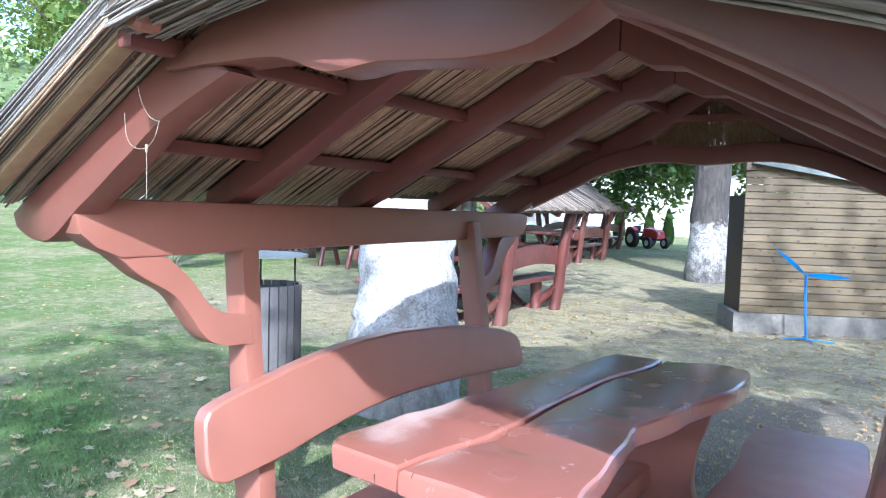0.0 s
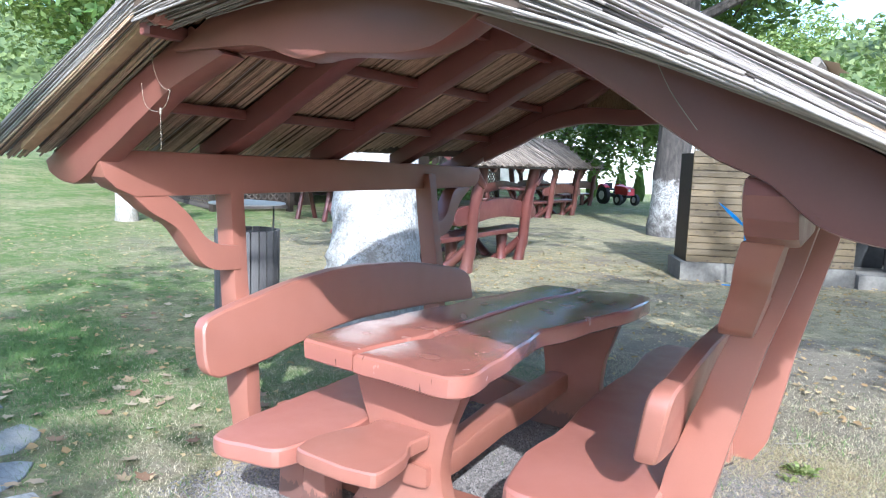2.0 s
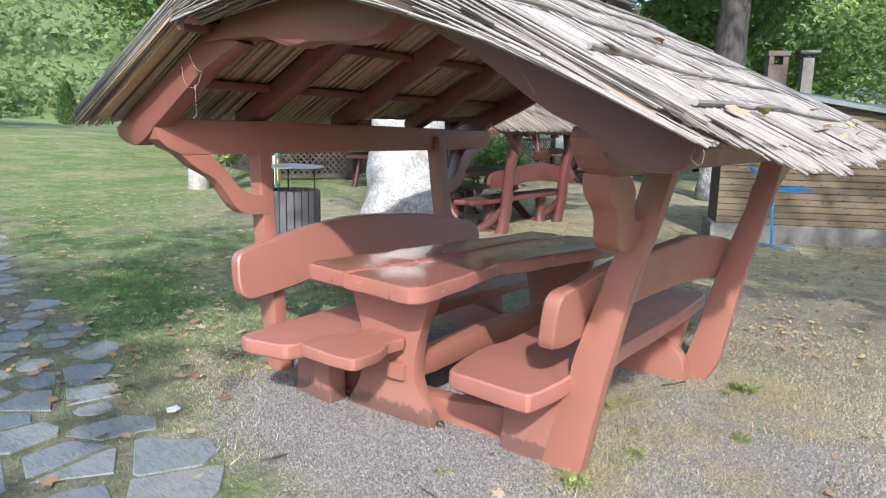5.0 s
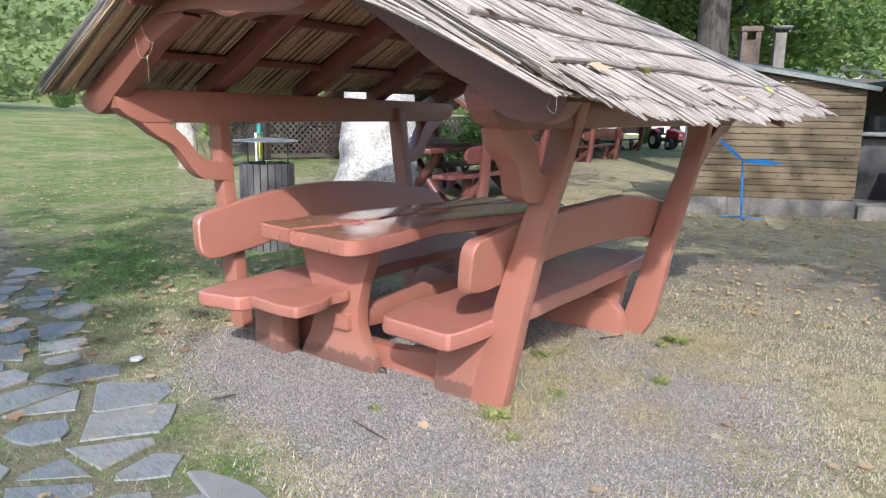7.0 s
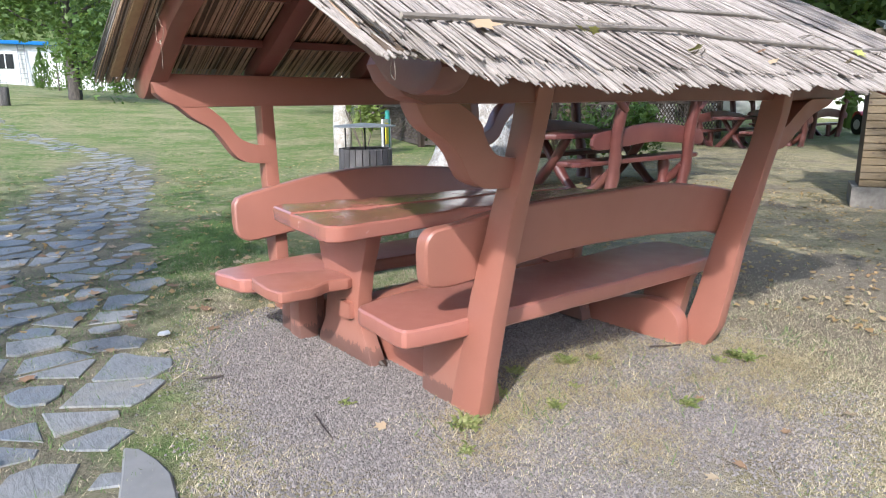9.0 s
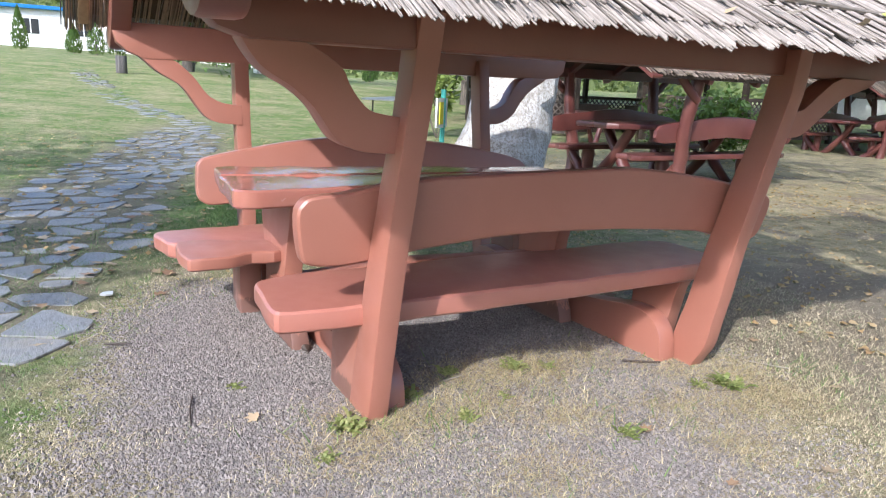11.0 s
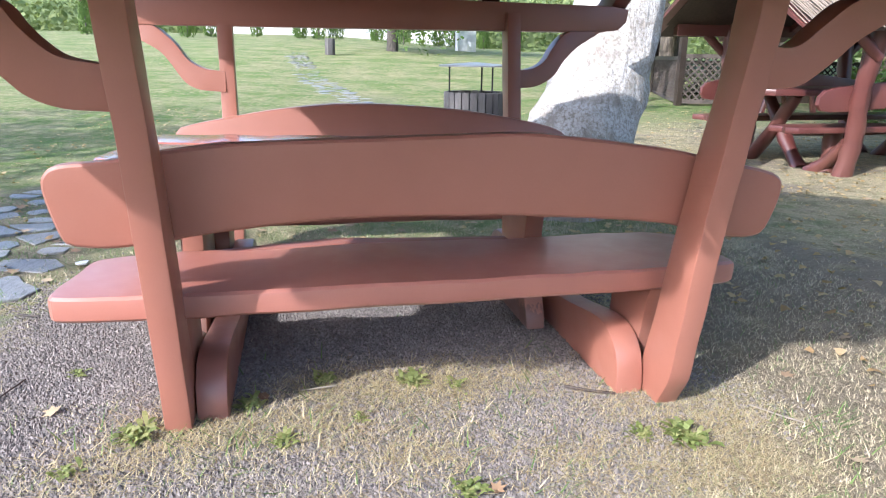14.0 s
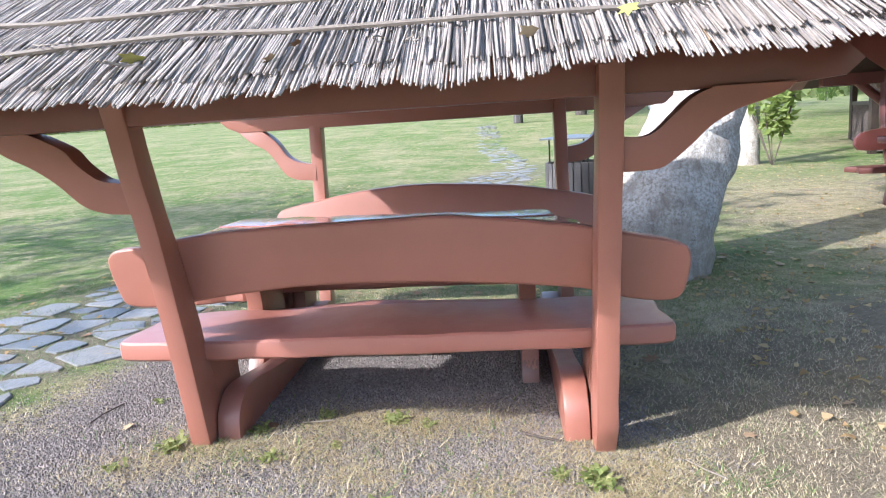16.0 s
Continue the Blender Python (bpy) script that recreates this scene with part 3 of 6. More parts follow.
# curved gable frames: a crown board between two rafter boards
for yc in (1.19,):
    y0, y1 = yc - 0.05, yc + 0.05
    left_top = [(-2.07, 1.37), (-1.7, under(-1.7) - 0.01), (-1.33, under(-1.33) - 0.01), (-1.20, under(-1.20) - 0.01)]
    left_low = [(-1.04, 1.725), (-1.30, 1.625), (-1.50, 1.505), (-1.68, 1.395), (-1.80, 1.315), (-1.88, 1.285), (-1.97, 1.292), (-2.05, 1.325)]
    part("gable_rafter", slab(curve2(left_top, 3, False) + curve2(left_low, 3, False), "y", y0, y1, 0.018, 0.005), DIMMEDRED, shelter)
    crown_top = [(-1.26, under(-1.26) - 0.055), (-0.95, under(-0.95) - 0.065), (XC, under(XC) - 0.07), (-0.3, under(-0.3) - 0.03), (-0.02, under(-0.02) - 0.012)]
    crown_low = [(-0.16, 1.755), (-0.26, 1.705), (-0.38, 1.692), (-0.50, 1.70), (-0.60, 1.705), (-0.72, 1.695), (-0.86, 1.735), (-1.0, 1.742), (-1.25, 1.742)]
    part("gable_crown", slab(crown_top + curve2(crown_low, 3, False), "y", y0 - 0.02, y1 - 0.012, 0.018, 0.004), DIMMEDRED, shelter)
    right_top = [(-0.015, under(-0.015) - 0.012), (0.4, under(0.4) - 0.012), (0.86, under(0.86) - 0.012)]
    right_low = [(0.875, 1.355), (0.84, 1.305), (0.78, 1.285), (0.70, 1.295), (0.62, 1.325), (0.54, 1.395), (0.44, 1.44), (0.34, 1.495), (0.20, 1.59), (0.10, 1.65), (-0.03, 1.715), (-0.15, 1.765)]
    part("gable_rafter", slab(right_top + curve2(right_low, 3, False), "y", y0 - 0.015, y1 - 0.008, 0.018, 0.004), SHADEDPURPLE, shelter, "curved gable board coloured dark purplish-brown for shade and sky sheen")

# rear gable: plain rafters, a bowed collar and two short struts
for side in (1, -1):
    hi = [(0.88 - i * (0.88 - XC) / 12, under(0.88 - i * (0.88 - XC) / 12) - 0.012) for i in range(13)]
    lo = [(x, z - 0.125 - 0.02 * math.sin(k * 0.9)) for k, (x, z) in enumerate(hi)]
    part("gable_rafter", slab(mirrored(hi + lo[::-1], side), "y", 4.01, 4.11, 0.016, 0.003), SHADEDRED, shelter)
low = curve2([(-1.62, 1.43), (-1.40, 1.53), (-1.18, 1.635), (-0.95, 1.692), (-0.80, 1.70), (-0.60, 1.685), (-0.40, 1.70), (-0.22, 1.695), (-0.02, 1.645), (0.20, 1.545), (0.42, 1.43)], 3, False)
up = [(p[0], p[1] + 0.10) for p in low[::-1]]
part("collar", slab([(p[0], p[1]) for p in low] + up, "y", 3.955, 4.012, 0.012, 0.003), SHADEDRED, shelter)
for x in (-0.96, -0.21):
    part("strut", bar((x, 4.06, 1.70), (x, 4.06, under(x) - 0.03), 0.07, 0.07, 0.01, (0, 1, 0)), SHADEDRED, shelter)

# torn reed matting behind the collar, hung from a rail
part("mat_rail", block((-0.93, 4.015, 1.925), (-0.24, 4.045, 1.965), 0.006, 0.003), SHADEDRED, shelter)
mat_rng = random.Random(21)
stems = []
for layer in (0, 1):
    mx = -1.0
    while mx < -0.05:
        head, foot = under(mx) - 0.02, 1.765 + 0.05 * layer + mat_rng.uniform(-0.01, 0.03)
        lean_x = mat_rng.gauss(0, 0.03)
        if head - foot > 0.03:
            y = 4.150 - 0.02 * layer
            stems.append(((mx, y + mat_rng.uniform(-0.006, 0.006), head), (mx + lean_x, y + mat_rng.uniform(-0.01, 0.01), foot), mat_rng.uniform(0.003, 0.005)))
        mx += mat_rng.uniform(0.0030, 0.0052)
# broken tufts that hang over the rail
for _ in range(9):
    tx = mat_rng.uniform(-0.86, -0.25)
    for _ in range(26):
        ex = tx + mat_rng.gauss(0, 0.07)
        ez = 1.80 + mat_rng.uniform(0.0, 0.09)
        hz = min(under(tx) - 0.03, 1.99)
        stems.append(((tx + mat_rng.gauss(0, 0.012), 4.085, hz), (ex, 4.075 + mat_rng.uniform(-0.02, 0.02), ez), mat_rng.uniform(0.0018, 0.0034)))
mat_v, mat_f = rods(mat_rng, stems, 5, root_of(shelter))
raw("gable_matting", mat_v, mat_f, TANREED, shelter, "torn tan reed matting", smooth=True)

# laths under the reed, and purlin ends at the gable
for side in (1, -1):
    for x in (-1.62, -1.235, -0.85):
        xx = x if side < 0 else 2 * XC - x
        part("lath", block((xx - 0.025, 1.0 if x == -1.235 else 1.2, under(xx) - 0.05), (xx + 0.025, 4.05, under(xx) - 0.008), 0.006, 0.004), SHADEDRED, shelter)

rng = random.Random(4)


def kick(x, y):
    """The east eave flattens out, most at its northern end."""
    k = min(1.0, max(0.0, (x - 0.62) / 0.45))
    return k * (0.028 + 0.035 * min(1.0, max(0.0, (y - 2.9) / 0.9)))


def eave_reach(y, side):
    if side > 0:
        r = 0.92 + 0.205 * min(1, max(0, (y - 0.95) / 0.15)) - XC
    else:
        r = 2.10 - abs(XC) + 0.02 * math.sin(3 * y) - 0.20 * min(1, max(0, (y - 2.3) / 0.7))
    return r + 0.02 * math.sin(y * 9) + 0.012 * math.sin(y * 31)


def verge(x):
    """Lower edge of the reed fringe along the front gable."""
    return float(np.interp(x, (-1.19, XC, -0.2, 0.2, 0.5, 0.93), (1.795, 1.887, 1.79, 1.68, 1.575, 1.372)))


def reed_roof():
    top, low = [], []
    for side in (1, -1):
        # lower skin, seen from below
        y = 0.955
        while y < 4.27:
            reach = eave_reach(y, side) - (0.09 if side > 0 else 0.02) + rng.uniform(-0.03, 0.0)
            dy = rng.uniform(-0.03, 0.03)
            p = [(XC + side * d, y + (dy if d else 0), under(XC + side * d) + kick(XC + side * d, y) + 0.004 + rng.uniform(-0.003, 0.004)) for d in (0.0, reach)]
            low.append((p[0], p[1], rng.uniform(0.003, 0.0052)))
            y += rng.uniform(0.0058, 0.0085) + (rng.uniform(0.004, 0.014) if rng.random() < 0.16 else 0.0)
        # body and upper skin in overlapping layers
        lifts = (0.012, 0.022, 0.032, 0.042, 0.051, 0.060) if side > 0 else (0.016, 0.032, 0.048, 0.064, 0.080, 0.096, 0.110)
        last = len(lifts) - 1
        for layer, lift in enumerate(lifts):
            y = 0.945 + 0.006 * layer
            body = layer < last - 1
            step = (0.0075, 0.0105) if body else (0.0036, 0.0054)
            back = (0.13 if side > 0 else 0.03) * (last - layer) / last
            while y < 4.28:
                edge = y < 1.10 or y > 4.14
                if body and not edge and rng.random() < 0.5:
                    y += rng.uniform(*step)
                    continue
                reach = eave_reach(y, side) + rng.uniform(-0.016, 0.012) - back
                if body:
                    lengths = [(0.0, reach)]
                else:
                    # broken, overlapping stems up the slope
                    lengths, b = [], reach
                    while b > 0.0:
                        a = b - rng.uniform(0.22, 0.62)
                        lengths.append((max(0.0, a), b))
                        b = a + rng.uniform(0.02, 0.10)
                        if a <= 0.0:
                            break
                for a, b in lengths:
                    dy = rng.gauss(0, 0.016) * (b - a) / 0.8
                    jog = rng.uniform(-0.0025, 0.0025)
                    dz = rng.uniform(-0.002, 0.003)
                    sag_a, sag_b = (1 - 0.75 * min(1, max(0, (q - reach + 0.34) / 0.34)) * (not body) * (side > 0) for q in (a, b))
                    pa = (XC + side * a, y + rng.uniform(-0.002, 0.002), under(XC + side * a) + kick(XC + side * a, y) + lift * sag_a + jog)
                    pb = (XC + side * b, y + dy, under(XC + side * b) + kick(XC + side * b, y) + lift * sag_b + jog + dz)
                    top.append((pa, pb, rng.uniform(0.0026, 0.0046) if body else rng.uniform(0.0019, 0.0036)))
                y += rng.uniform(*step)
        # a few long stray stems
        for _ in range(70):
            y, a = rng.uniform(1.0, 4.2), rng.uniform(0.2, 1.0)
            b = a + rng.uniform(0.25, 0.6)
            z = lifts[-1] + 0.008
            top.append(((XC + side * a, y, under(XC + side * a) + z), (XC + side * b, y + rng.uniform(-0.12, 0.12), under(XC + side * b) + z + 0.006), 0.0028))
    # sagging reed fringe along the front gable, and a tan bundle under the left verge
    for lo_x, hi_x, n in ((-1.19, XC + 0.05, 330), (XC - 0.05, 0.93, 760)):
        for k in range(n):
            f, y, length = rng.random(), rng.uniform(0.915, 1.095), rng.uniform(0.28, 0.62)
            xa = rng.uniform(lo_x - 0.35, hi_x)
            xb = min(hi_x + rng.uniform(-0.02, 0.02), xa + length)
            xa = max(lo_x, xa)
            if xb - xa < 0.08:
                continue
            za, zb = (verge(x) + f * (under(x) + 0.01 - verge(x)) for x in (xa, xb))
            top.append(((xa, y, za), (xb, y + rng.uniform(-0.012, 0.012), zb + rng.uniform(-0.005, 0.005)), rng.uniform(0.0026, 0.0048)))
    o = root_of(shelter)
    v, f = rods(rng, low, 5, o)
    raw("reed_lining", v, f, UNDERREED, shelter, "brown reed lining", smooth=True)
    v, f = rods(rng, top, 5, o)
    raw("reed_thatch", v, f, THATCH, shelter, "sun-bleached grey reed thatch", smooth=True)
    # a closed mat inside the thatch, dark as painted shade behind the reeds
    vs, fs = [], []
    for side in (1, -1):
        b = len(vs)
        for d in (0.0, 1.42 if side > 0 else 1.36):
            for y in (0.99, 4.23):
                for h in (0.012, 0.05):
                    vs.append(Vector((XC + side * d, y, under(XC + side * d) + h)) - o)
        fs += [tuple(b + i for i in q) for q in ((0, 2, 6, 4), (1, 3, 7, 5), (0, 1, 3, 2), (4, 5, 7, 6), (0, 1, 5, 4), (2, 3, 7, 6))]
    # hidden solid fill in the fringe, added to block sun on the crown
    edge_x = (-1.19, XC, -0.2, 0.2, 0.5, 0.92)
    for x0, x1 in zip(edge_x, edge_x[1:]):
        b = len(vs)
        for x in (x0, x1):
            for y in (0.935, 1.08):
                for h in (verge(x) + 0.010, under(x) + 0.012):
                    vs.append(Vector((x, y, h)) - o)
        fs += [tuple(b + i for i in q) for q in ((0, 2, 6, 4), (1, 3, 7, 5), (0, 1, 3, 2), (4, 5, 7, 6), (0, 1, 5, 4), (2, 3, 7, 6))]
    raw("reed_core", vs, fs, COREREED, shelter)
    # ridge roll
    vr, fr = rods(rng, [((XC + rng.uniform(-0.07, 0.07), 0.95 + k * 0.4 + rng.uniform(-0.1, 0.1), 2.265 + rng.uniform(0, 0.03)), (XC + rng.uniform(-0.07, 0.07), 2.1 + k * 0.4, 2.265 + rng.uniform(0, 0.03)), 0.01) for k in range(6) for _ in range(9)], 5, o)
    raw("ridge_roll", vr, fr, THATCH, shelter, smooth=True)


reed_roof()


def roof_top(x, y=2.6):
    return under(x) + kick(x, y) + ((0.070 - 0.05 * min(1, max(0, (x - 0.78) / 0.36))) if x > XC else 0.118)


# tan bundle and the purlin ends that show at the front gable
part("tan_lath", slab([(-1.98, under(-1.98) - 0.02), (-1.21, under(-1.21) - 0.014), (-1.20, under(-1.20) + 0.008), (-1.98, under(-1.98) + 0.008)], "y", 1.005, 1.055, 0.004, 0.006), TANREED, shelter, "tan flat reed lath")
part("purlin_end", tube([(-1.135, 0.952, 1.822), (-1.135, 0.965, 1.822), (-1.134, 1.01, 1.824)], [0.024, 0.031, 0.032], 12), RED, shelter)

# cane battens tied over the thatch
for side, xs in ((1, (0.865, 0.62, 0.30, -0.05, -0.35)), (-1, (-1.75, -1.35, -1.0))):
    for x in xs:
        pts = []
        for i in range(12):
            y = 1.0 + i * 0.292
            xx = x + 0.022 * math.sin(i * 0.8 + x * 9)
            pts.append((xx, y, roof_top(xx, y) + 0.008 + 0.006 * math.sin(i * 2.1)))
        part("batten", tube(pts, 0.0085, 6), CANE, shelter)

# ---- benches ----
def seat_outline(side, y_lo, y_hi, x_in, x_out, seed):
    r = random.Random(seed)
    pts = [(x_in + 0.03, y_lo + 0.10), (x_in + 0.07, y_lo + 0.02), (x_in + 0.2, y_lo), (x_out - 0.08, y_lo - 0.015), (x_out - 0.02, y_lo + 0.04)]
    n = 7
    for i in range(1, n):
        pts.append((x_out + r.uniform(-0.012, 0.012), y_lo + (y_hi - y_lo) * i / n))
    pts += [(x_out - 0.03, y_hi - 0.03), (x_out - 0.1, y_hi + 0.01), ((x_in + x_out) / 2, y_hi - 0.01), (x_in + 0.08, y_hi), (x_in + 0.02, y_hi - 0.06)]
    for i in range(n - 1, 0, -1):
        pts.append((x_in + r.uniform(-0.015, 0.015), y_lo + (y_hi - y_lo) * i / n))
    return mirrored(curve2(pts, 3), side)


BACK_TOP = [(1.492, 0.75), (1.506, 0.795), (1.545, 0.816), (1.65, 0.823), (1.79, 0.849), (1.96, 0.867), (2.28, 0.879), (2.60, 0.887), (2.78, 0.892), (3.01, 0.872), (3.19, 0.849), (3.33, 0.825), (3.46, 0.794), (3.61, 0.760), (3.65, 0.715)]
BACK_LOW = [(3.643, 0.63), (3.615, 0.558), (3.53, 0.545), (3.43, 0.560), (3.28, 0.599), (3.10, 0.618), (2.78, 0.640), (2.42, 0.646), (2.10, 0.630), (1.86, 0.602), (1.68, 0.575), (1.545, 0.582), (1.508, 0.625)]
LBACK_TOP = [(1.515, 0.66), (1.532, 0.703), (1.58, 0.730), (1.82, 0.777), (2.15, 0.825), (2.46, 0.845), (2.75, 0.832), (3.08, 0.807), (3.38, 0.757), (3.58, 0.715), (3.68, 0.66)]
LBACK_LOW = [(3.69, 0.56), (3.66, 0.505), (3.40, 0.522), (3.05, 0.545), (2.58, 0.560), (2.19, 0.540), (1.87, 0.492), (1.63, 0.466), (1.55, 0.476), (1.513, 0.53)]

for side in (1, -1):
    bench = thing("bench", (0.1 if side > 0 else 2 * XC - 0.1, 2.6, 0), "red-brown painted plank bench with a bowed backrest board", "bench", "benches beside the picnic table")
    if side > 0:
        part("seat", slab(seat_outline(1, 1.45, 3.63, -0.225, 0.262, 3), "z", 0.345, 0.425, 0.022, 0.006, 3), SEATRED, bench)
        bm = slab([tuple(p) for p in curve2(BACK_TOP + BACK_LOW, 3)], "x", -0.035, 0.035, 0.02, 0.004, 3)
        for v in bm.verts:
            v.co.x += 0.258 + (v.co.y - 1.49) * 0.043 + (v.co.z - 0.7) * 0.18
    else:
        part("seat", slab(seat_outline(-1, 1.25, 3.55, -0.28, 0.10, 5), "z", 0.335, 0.41, 0.022, 0.006, 3), SEATRED, bench)
        bm = slab([tuple(p) for p in curve2(LBACK_TOP + LBACK_LOW, 3)], "x", -0.035, 0.035, 0.02, 0.004, 3)
        for v in bm.verts:
            v.co.x += -1.645 + (v.co.y - 1.5) * 0.032 - (v.co.z - 0.7) * 0.18
    part("backrest", bm, RED, bench)
    for y0, y1 in ((1.738, 1.809), (3.313, 3.387)):
        o = mirrored([(0.132, -0.10), (0.212, 0.30), (0.235, 0.343), (-0.05, 0.343), (-0.085, -0.10)], side)
        part("seat_support", slab(o, "y", y0, y1, 0.008, 0.002), WORNRED, bench)

    if side < 0:
        # short uneven stumps under the seat
        for x0, x1, y0 in ((-1.27, -1.13, 1.72), (-1.12, -1.00, 1.70)):
            o = curve2([(x0 - 0.01, -0.02), (x0, 0.10), (x0 + 0.006, 0.22), (x0, 0.335), (x1, 0.335), (x1 - 0.004, 0.18), (x1 + 0.008, -0.02)], 2, False)
            part("stump", slab([(p[0], p[1]) for p in o], "y", y0 - 0.10, y0 + 0.008, 0.012, 0.006), WORNRED, bench, "rotten-footed stump")

# ---- picnic table ----
table = thing("picnic_table", (-0.62, 2.4, 0), "glossy red-brown live-edge plank picnic table on slab legs", "table")
EDGE_L = [(-1.03, 1.50), (-1.065, 1.56), (-1.06, 1.68), (-1.02, 1.95), (-0.985, 2.2), (-0.93, 2.55), (-0.88, 2.85), (-0.84, 3.1), (-0.80, 3.24)]
CRACK = [(-0.585, 3.255), (-0.60, 3.05), (-0.665, 2.78), (-0.695, 2.4), (-0.70, 2.1), (-0.71, 1.85), (-0.755, 1.65), (-0.78, 1.475)]
EDGE_R = [(-0.77, 1.47), (-0.60, 1.465), (-0.42, 1.44), (-0.35, 1.455), (-0.315, 1.53), (-0.33, 1.72), (-0.345, 1.9), (-0.36, 2.05), (-0.375, 2.22), (-0.32, 2.45), (-0.285, 2.65), (-0.225, 2.85), (-0.20, 3.05), (-0.205, 3.25), (-0.26, 3.33), (-0.40, 3.345), (-0.575, 3.265)]
o = curve2(EDGE_L, 3, False) + curve2(CRACK, 3, False)
part("tabletop_plank", slab([(p[0], p[1]) for p in o], "z", 0.665, 0.745, 0.02, 0.008, 3), TABLERED, table)
o = curve2(EDGE_R, 3, False) + [(p[0], p[1]) for p in curve2([(x + 0.014, y) for x, y in CRACK], 3, False)][1:-1]
part("tabletop_plank", slab([(p[0], p[1]) for p in o], "z", 0.665, 0.742, 0.02, 0.008, 3), TABLERED, table)
LEG = [(-0.265, 0.0), (-0.25, 0.06), (-0.195, 0.15), (-0.165, 0.27), (-0.175, 0.40), (-0.215, 0.52), (-0.265, 0.664)]
for xc, y0, y1, k in ((-0.69, 1.69, 1.77, 1.0), (-0.545, 3.06, 3.14, 0.95)):
    pts = curve2(LEG, 4, False)
    o = [(xc + p[0] * k, p[1]) for p in pts] + [(xc - p[0] * k, p[1]) for p in pts[::-1]]
    part("leg", slab(o, "y", y0, y1, 0.012, 0.005), WORNRED, table)
part("stretcher", slab(curve2([(1.66, 0.30), (1.9, 0.31), (2.3, 0.335), (2.7, 0.32), (3.18, 0.31)], 3, False) + curve2([(3.18, 0.22), (2.7, 0.205), (2.3, 0.21), (1.9, 0.2), (1.66, 0.22)], 3, False), "x", -0.675, -0.565, 0.016, 0.006), RED, table)
o = curve2([(-0.85, 1.29), (-0.70, 1.275), (-0.60, 1.285), (-0.535, 1.30), (-0.525, 1.38), (-0.54, 1.48), (-0.575, 1.56), (-0.58, 1.69), (-0.80, 1.69), (-0.81, 1.60), (-0.86, 1.52), (-0.89, 1.42), (-0.885, 1.33)], 3)
part("end_seat", slab([(p[0], p[1]) for p in o], "z", 0.375, 0.432, 0.016, 0.004, 3), RED, table)

# ---- big whitewashed tree beside the shelter ----
def trunk_mesh(pts, radii, sides=28, rough=0.12):
    return tube(curve2(pts, 5, False), [float(np.interp(i, np.linspace(0, len(pts) * 5 - 5, len(radii)), radii)) for i in range(len(pts) * 5 - 4)], sides, True, rough)


def crown_mesh(rng_, centres, count, size, squash=0.8):
    verts, faces = [], []
    for _ in range(count):
        c, r = rng_.choice(centres)
        d = Vector((rng_.gauss(0, 1), rng_.gauss(0, 1), rng_.gauss(0, 1) * squash))
        p = Vector(c) + d.normalized() * r * rng_.uniform(0.25, 1.0) ** 0.6
        a = Vector((rng_.gauss(0, 1), rng_.gauss(0, 1), rng_.gauss(0, 0.6))).normalized()
        b = a.cross(Vector((rng_.gauss(0, 1), rng_.gauss(0, 1), rng_.gauss(0, 1)))).normalized()
        s = size * rng_.uniform(0.6, 1.3)
        k = len(verts)
        verts += [p - a * s, p + b * s * 0.45, p + a * s, p - b * s * 0.45]
        faces.append((k, k + 1, k + 2, k + 3))
    return verts, faces


def bough(t, bark, leaf, ends, root, seed, leaves, size):
    """Drooping leafy branches from a point high on the trunk."""
    r = random.Random(seed)
    root, centres, limbs = Vector(root), [], []
    for e in ends:
        e = Vector(e)
        limbs.append(tube([root, (root + e) / 2 + Vector((0, 0, 0.7)), e], [0.09, 0.05, 0.015], 6))
        centres += [(e, r.uniform(0.45, 0.8)), (e + Vector((r.uniform(-0.7, 0.7), r.uniform(-0.5, 0.5), r.uniform(0.1, 0.7))), 0.7), (e.lerp(root, 0.3), 0.8)]
    part("bough", joined(limbs), bark, t)
    v, f = crown_mesh(r, centres, leaves, size)
    raw("bough_leaves", [p - root_of(t) for p in v], f, leaf, t)


